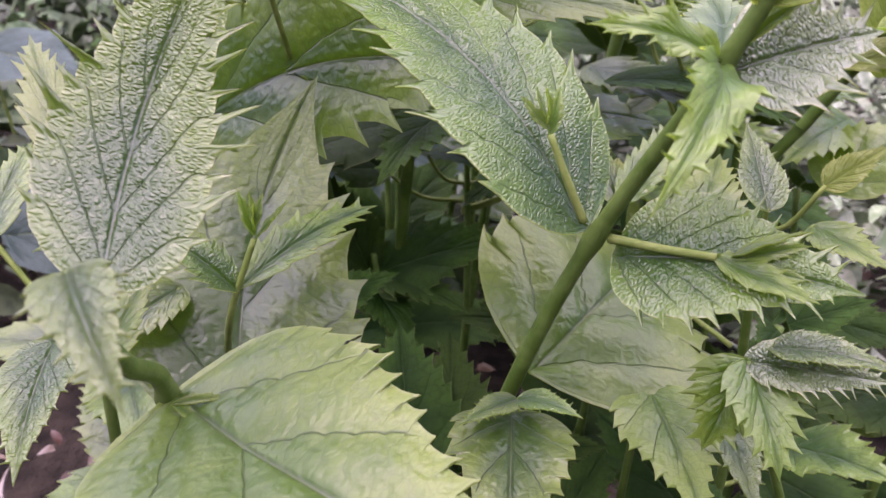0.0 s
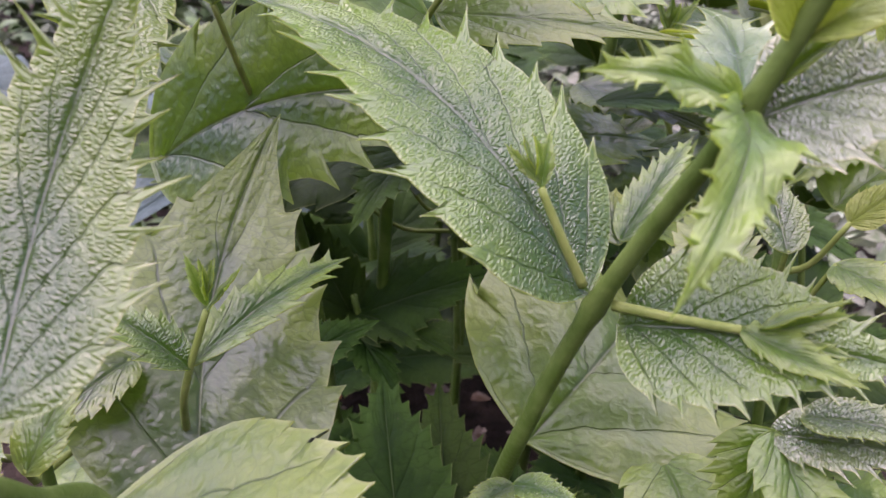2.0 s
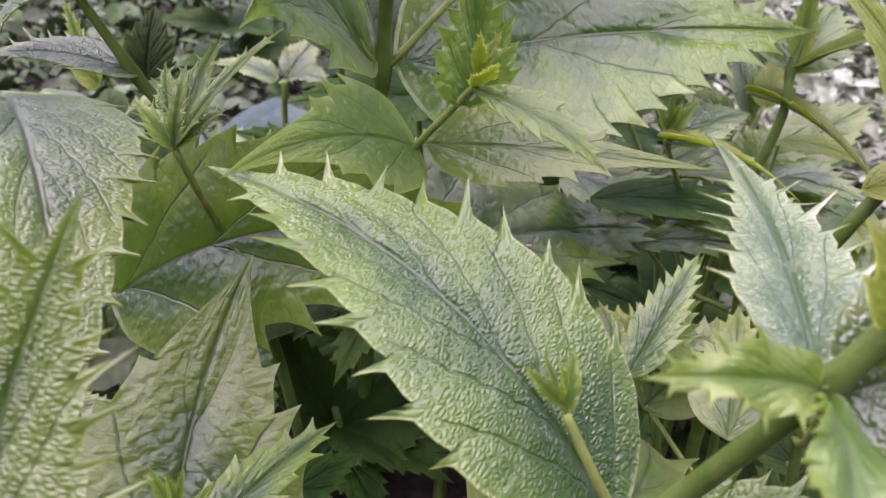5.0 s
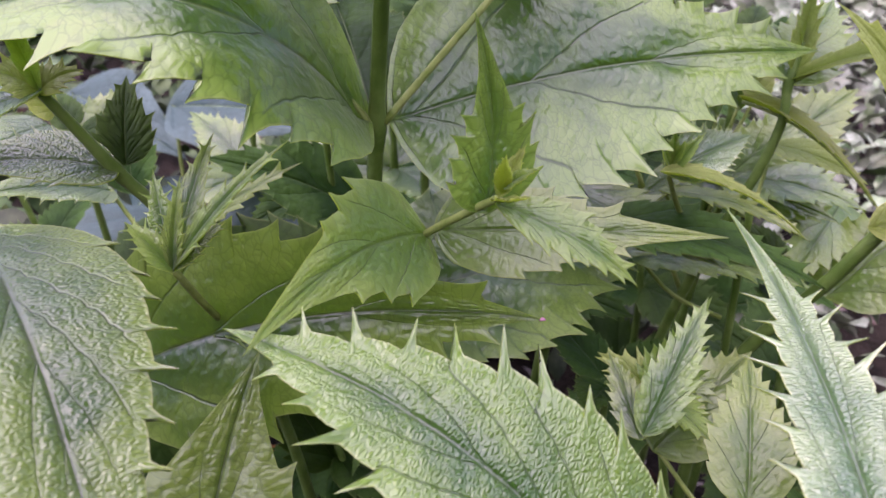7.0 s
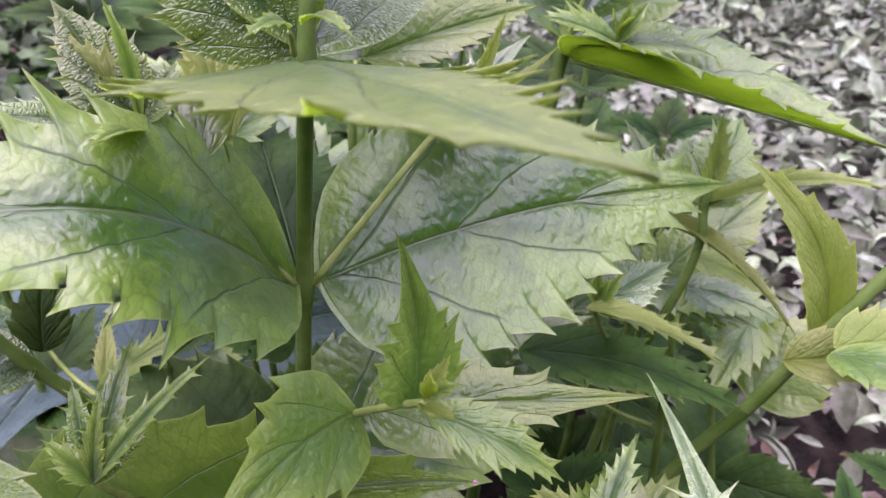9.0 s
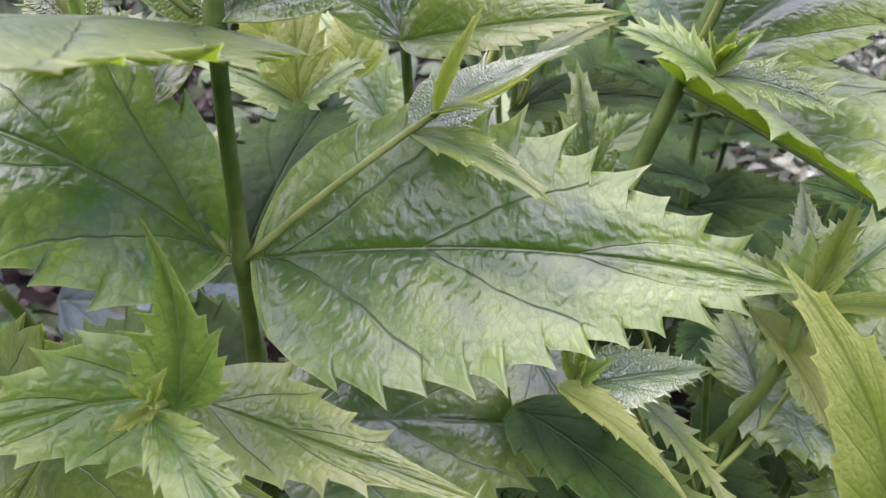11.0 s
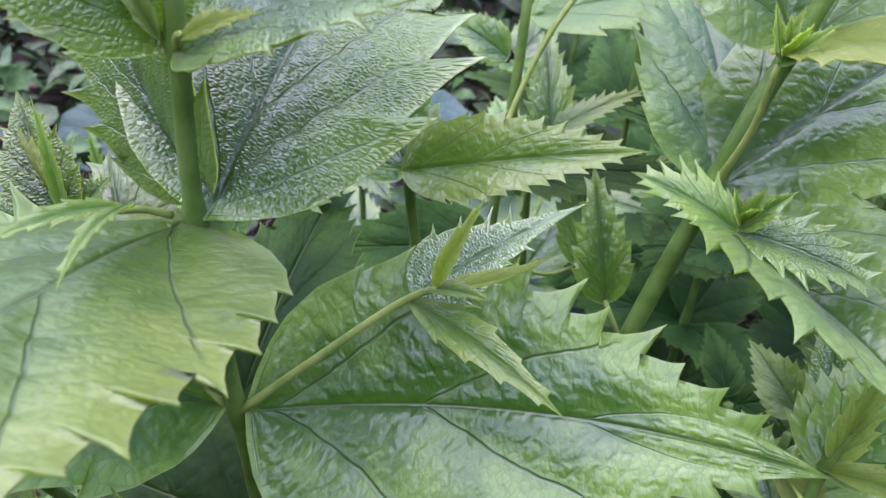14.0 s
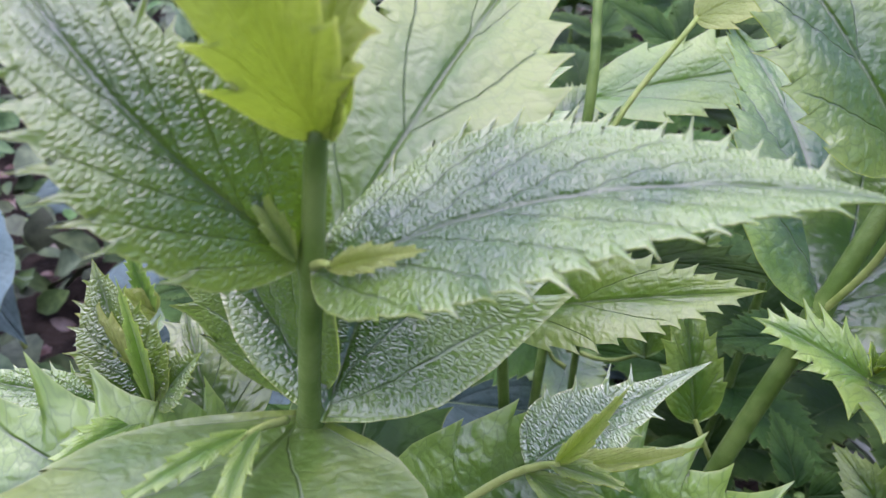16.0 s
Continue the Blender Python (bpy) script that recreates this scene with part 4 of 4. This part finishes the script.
leaf(X, (0.114, 0.196, 0.474), (0.119, 0.164, 0.449), 0.0120, 0, PALE, "pale leaf with a small pink spot", sag=0.08, teeth=6, spike=0.004)

# the leaf arching across behind the main stem
V = thing("serrate_plant", (0.03, 0.49, GROUND), "slender plant with one long arching leaf", "plant", KIN)
part("stem", tube([(0.03, 0.49, GROUND), (0.05, 0.485, 0.45), (0.042, 0.480, 0.647)], 0.0034, 0.0022, 10, 8), STEM, V)
leaf(V, (0.043, 0.479, 0.647), (0.130, 0.497, 0.661), 0.016, -15, PALE, "folded yellow-green leaf", sag=0.03, fold=32, teeth=10, spike=0.003)
leaf(V, (0.040, 0.483, 0.647), (-0.02, 0.55, 0.68), 0.02, 0, MATURE, teeth=8, spike=0.005)
Y = thing("serrate_plant", (0.24, 0.33, GROUND), "plant with backlit yellow-green leaves", "plant", KIN)
part("stem", tube([(0.18, 0.38, GROUND), (0.17, 0.385, 0.40), (0.205, 0.363, 0.515), (0.242, 0.357, 0.579), (0.27, 0.352, 0.63)], 0.0038, 0.0030, 8, 9), STEM, Y)
leaf(Y, (0.240, 0.376, 0.532), (0.186, 0.394, 0.624), 0.0150, 35, YOUNG, "backlit yellow-green leaf", sag=0.10, bend=0.08, teeth=5, spike=0.002, fold=14)
leaf(Y, (0.212, 0.340, 0.560), (0.275, 0.330, 0.560), 0.014, 0, YOUNG, teeth=7, spike=0.004)
leaf(Y, (0.208, 0.336, 0.560), (0.225, 0.27, 0.575), 0.014, 0, PALE, teeth=7, spike=0.004)

leaf(Y, (0.205, 0.356, 0.540), (0.262, 0.330, 0.552), 0.012, -10, YOUNG, teeth=5, spike=0.003, fold=30)
L = thing("serrate_plant", (-0.03, 0.41, GROUND), "green plant with a bent stem and yellow-green tip leaves", "plant", KIN)
L1, L2 = (-0.091, 0.362, 0.591), (-0.106, 0.360, 0.621)
part("stem", tube([(-0.03, 0.41, GROUND), (-0.05, 0.39, 0.42), (-0.075, 0.366, 0.555), L1, L2], 0.0034, 0.0017, 8, 9, (L1,)), STEM, L, None, "bent brownish-green stem")
leaf(L, L1, (-0.140, 0.350, 0.600), 0.0150, -12, RUGOSE, "dark wrinkled leaf", sag=0.10, teeth=7, spike=0.004, sharp=4)
# shade on this leaf comes from its darker SHADE colour
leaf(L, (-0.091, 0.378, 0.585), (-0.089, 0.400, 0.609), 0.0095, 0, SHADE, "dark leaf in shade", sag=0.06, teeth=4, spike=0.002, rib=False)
leaf(L, L2, (-0.121, 0.360, 0.629), 0.0075, 0, YOUNG, "yellow-green cupped young leaf", rib=False, sag=0.12, teeth=4, spike=0.002, fold=20)
leaf(L, L2, (-0.093, 0.365, 0.625), 0.0060, 0, YOUNG, rib=False, sag=0.12, teeth=4, spike=0.002, fold=20)
leaf(L, L2, (-0.114, 0.369, 0.652), 0.0030, 0, PALE, rib=False, sag=0.05, teeth=3, spike=0.0008, fold=35, shape=LANCE)
leaf(L, L2, (-0.132, 0.345, 0.600), 0.0105, -20, RUGOSE, "wrinkled drooping leaf", rib=False, sag=0.2, teeth=7, spike=0.004, sharp=4, fold=14, cols=COLS)
sB = shoot(L, [(-0.062, 0.376, 0.50), (-0.066, 0.340, 0.545), (-0.070, 0.320, 0.577)])
for tip, w, mat in (((-0.031, 0.324, 0.616), 0.0030, MATURE), ((-0.055, 0.350, 0.608), 0.0046, MATURE), ((-0.074, 0.341, 0.601), 0.0040, RUGOSE), ((-0.082, 0.326, 0.592), 0.0040, PALE), ((-0.053, 0.328, 0.588), 0.0038, RUGOSE), ((-0.064, 0.330, 0.604), 0.0028, MATURE)):
    leaf(sB, (-0.070, 0.320, 0.577), tip, w, 0, mat, rib=False, sag=0.06, teeth=5, spike=0.0022, sharp=4, shape=LANCE, fold=26)
N = thing("serrate_plant", (0.15, 0.45, GROUND), "green plant with yellow-green folded leaves and silvery sprig", "plant", KIN)
N1 = (0.214, 0.451, 0.566)
part("stem", tube([(0.15, 0.45, GROUND), (0.165, 0.44, 0.40), (0.206, 0.441, 0.530), N1, (0.222, 0.458, 0.590)], 0.0034, 0.0018, 8, 9, (N1,)), STEM, N)
leaf(N, (0.199, 0.463, 0.552), (0.238, 0.388, 0.522), 0.0090, 20, YOUNG, "folded yellow-green leaf", sag=0.10, fold=36, teeth=5, spike=0.003, shape=ACUMINATE, span=(0.1, 0.6))
leaf(N, N1, (0.284, 0.405, 0.590), 0.0060, 0, YOUNG, "narrow arching yellow-green leaf", sag=0.14, fold=30, teeth=6, spike=0.002, shape=LANCE)
leaf(N, N1, (0.235, 0.510, 0.575), 0.0180, 0, PALE, "pale broad leaf", sag=0.06, teeth=7, spike=0.004)
leaf(N, N1, (0.262, 0.500, 0.590), 0.0180, 0, PALE, sag=0.06, teeth=7, spike=0.004)
leaf(N, (0.216, 0.452, 0.572), (0.225, 0.468, 0.610), 0.0060, 0, YOUNG, rib=False, sag=0.05, teeth=5, spike=0.002, fold=30)
# SHADE colour stands in for the shadow over this leaf
leaf(N, (0.110, 0.425, 0.507), (0.199, 0.361, 0.503), 0.0190, 10, SHADE, "broad shaded green leaf", sag=0.10, teeth=8, spike=0.005)
sN = shoot(N, [(0.185, 0.44, 0.47), (0.150, 0.415, 0.515), (0.132, 0.402, 0.546)])
leaf(sN, (0.133, 0.403, 0.547), (0.182, 0.423, 0.552), 0.0120, -10, SILVER, "silvery wrinkled young leaf with spines", rib=False, sag=0.07, teeth=8, spike=0.0035, sharp=5, fold=20, cols=COLS)
leaf(sN, (0.128, 0.398, 0.550), (0.184, 0.366, 0.529), 0.0075, 25, YOUNG, "folded yellow-green young leaf", rib=False, sag=0.10, fold=34, teeth=5, spike=0.002, shape=ACUMINATE, span=(0.1, 0.6))
sprig(sN, (0.132, 0.402, 0.548), (0.1, 0.1, 1), 0.022, 4, 21, PALE, width=0.15)
E1 = thing("serrate_plant", (0.20, 0.49, GROUND), "broad green shaded leaves on a thin stem", "plant", KIN)
part("stem", tube([(0.20, 0.49, GROUND), (0.205, 0.486, 0.35), (0.214, 0.482, 0.495)], 0.0034, 0.0020, 8, 9), STEM, E1)
leaf(E1, (0.214, 0.482, 0.495), (0.196, 0.521, 0.512), 0.0170, 0, MATURE, sag=0.06, teeth=6, spike=0.005)
leaf(E1, (0.214, 0.480, 0.494), (0.262, 0.425, 0.500), 0.0280, 10, MATURE, "broad green leaf", sag=0.08, teeth=8, spike=0.005)
leaf(E1, (0.214, 0.482, 0.494), (0.265, 0.500, 0.520), 0.0180, 0, PALE, sag=0.06, teeth=7, spike=0.004)
leaf(E1, (0.123, 0.511, 0.573), (0.107, 0.542, 0.624), 0.0120, 0, MATURE, "upright dark green leaf", sag=0.05, teeth=5, spike=0.003)
part("petiole", tube([(0.205, 0.486, 0.40), (0.16, 0.50, 0.50), (0.123, 0.511, 0.573)], 0.0018, 0.0012, 6, 7), STALK, E1)
G = thing("serrate_plant", (-0.02, 0.53, GROUND), "slender plant with upright yellow-green leaf", "plant", KIN)
part("stem", tube([(-0.02, 0.53, GROUND), (-0.015, 0.52, 0.40), (-0.022, 0.508, 0.599)], 0.0032, 0.0018, 8, 8), STEM, G)
leaf(G, (-0.022, 0.508, 0.599), (-0.036, 0.545, 0.652), 0.0150, 0, YOUNG, "upright yellow-green leaf", sag=0.06, teeth=6, spike=0.004)
leaf(G, (-0.022, 0.508, 0.599), (0.012, 0.520, 0.622), 0.0110, 0, PALE, sag=0.06, teeth=6, spike=0.004)
leaf(G, (-0.022, 0.508, 0.597), (-0.075, 0.500, 0.620), 0.0120, 0, PALE, sag=0.06, teeth=6, spike=0.004)

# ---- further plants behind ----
# most take SHADE, so the deep shade back here is in the leaf colour
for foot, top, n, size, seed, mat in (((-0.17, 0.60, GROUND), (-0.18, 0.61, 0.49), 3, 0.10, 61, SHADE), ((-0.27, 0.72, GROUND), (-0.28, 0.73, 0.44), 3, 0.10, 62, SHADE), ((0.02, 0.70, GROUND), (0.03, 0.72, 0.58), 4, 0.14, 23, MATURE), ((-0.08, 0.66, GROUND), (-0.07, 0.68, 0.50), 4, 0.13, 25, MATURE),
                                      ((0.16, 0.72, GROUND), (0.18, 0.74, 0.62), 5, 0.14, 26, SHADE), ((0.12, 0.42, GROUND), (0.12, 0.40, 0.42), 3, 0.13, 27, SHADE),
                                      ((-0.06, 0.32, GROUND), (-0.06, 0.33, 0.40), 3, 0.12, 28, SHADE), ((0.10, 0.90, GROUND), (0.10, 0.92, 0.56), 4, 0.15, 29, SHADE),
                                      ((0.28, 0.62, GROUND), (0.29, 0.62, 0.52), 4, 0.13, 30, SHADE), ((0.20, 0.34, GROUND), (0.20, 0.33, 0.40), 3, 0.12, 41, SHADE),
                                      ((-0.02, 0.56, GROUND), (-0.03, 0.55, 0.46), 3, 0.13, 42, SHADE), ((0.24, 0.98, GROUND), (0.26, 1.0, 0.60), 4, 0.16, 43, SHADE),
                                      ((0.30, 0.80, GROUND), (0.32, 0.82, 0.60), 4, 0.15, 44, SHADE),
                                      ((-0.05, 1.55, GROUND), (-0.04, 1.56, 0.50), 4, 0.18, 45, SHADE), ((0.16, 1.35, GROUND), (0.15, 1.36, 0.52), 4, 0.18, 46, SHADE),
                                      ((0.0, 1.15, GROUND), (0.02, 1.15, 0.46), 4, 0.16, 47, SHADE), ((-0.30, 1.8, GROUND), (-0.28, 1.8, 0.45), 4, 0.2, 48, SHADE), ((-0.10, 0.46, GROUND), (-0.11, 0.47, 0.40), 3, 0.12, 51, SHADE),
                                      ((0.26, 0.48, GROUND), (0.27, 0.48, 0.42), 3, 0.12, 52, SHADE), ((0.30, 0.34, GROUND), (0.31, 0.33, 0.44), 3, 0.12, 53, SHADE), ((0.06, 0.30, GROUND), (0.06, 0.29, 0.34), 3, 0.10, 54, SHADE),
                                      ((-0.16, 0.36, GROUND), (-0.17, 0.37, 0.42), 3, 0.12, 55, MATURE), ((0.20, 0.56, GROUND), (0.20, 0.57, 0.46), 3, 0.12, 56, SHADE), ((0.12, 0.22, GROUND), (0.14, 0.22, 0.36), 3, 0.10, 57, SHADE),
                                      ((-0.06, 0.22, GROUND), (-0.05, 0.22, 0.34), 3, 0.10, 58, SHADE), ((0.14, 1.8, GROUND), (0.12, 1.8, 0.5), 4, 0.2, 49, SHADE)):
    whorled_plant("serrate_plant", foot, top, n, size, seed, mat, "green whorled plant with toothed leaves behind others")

# ---- fallen leaves on the soil ----
DEAD = plain_material("dead_leaf", (0.30, 0.10, 0.025), (0.46, 0.24, 0.09), 90.0, 0.7, 0.0004, 300.0)
rd = random.Random(9)
for cx, cy, count in ((0.132, 1.088, 6), (-0.094, 0.635, 6), (0.24, 1.08, 4)):
    for k in range(count):
        blade = blade_mesh(rd.uniform(0.035, 0.06), rd.uniform(0.010, 0.017), sag=0.12, fold=18, teeth=4, spike=0.001, seed=k, cols=FEW, wave=0.15)
        blade.materials.append(DEAD)
        blade.materials.append(DEAD)
        place = Vector((cx + rd.uniform(-0.07, 0.07), cy + rd.uniform(-0.07, 0.07), GROUND + rd.uniform(0.022, 0.034)))
        turn = Euler((rd.uniform(-0.2, 0.2), rd.uniform(-0.2, 0.2), rd.uniform(0, 6.28))).to_matrix().to_4x4()
        tagged(part("fallen_leaf", blade, DEAD, None, Matrix.Translation(place) @ turn), "curled orange-brown fallen leaf on dark soil", "fallen leaf", "fallen leaves")

# ---- broad blue-green leaves low behind ----
B = thing("broad_leaf_plant", (-0.25, 0.85, GROUND), "low plant with broad smooth blue-green leaves", "plant")
rb = random.Random(5)
for k in range(16):
    x, y, z = rb.uniform(-0.75, 0.15), rb.uniform(0.62, 1.15), rb.uniform(0.22, 0.36)
    w = rb.uniform(0, 6.28)
    d = Vector((math.cos(w), math.sin(w), rb.uniform(-0.35, 0.1))) * rb.uniform(0.14, 0.22)
    leaf(B, (x, y, z), Vector((x, y, z)) + d, 0.06, rb.uniform(-12, 12), BLUE, sag=0.06, teeth=4, spike=0.001, fold=12, quilt=1.6, wave=0.08)
    part("leaf_stalk", tube([(x * 0.9 - 0.03, y * 0.95 + 0.04, GROUND), (x, y, z)], 0.003, 0.002, 4, 6), STALK, B)
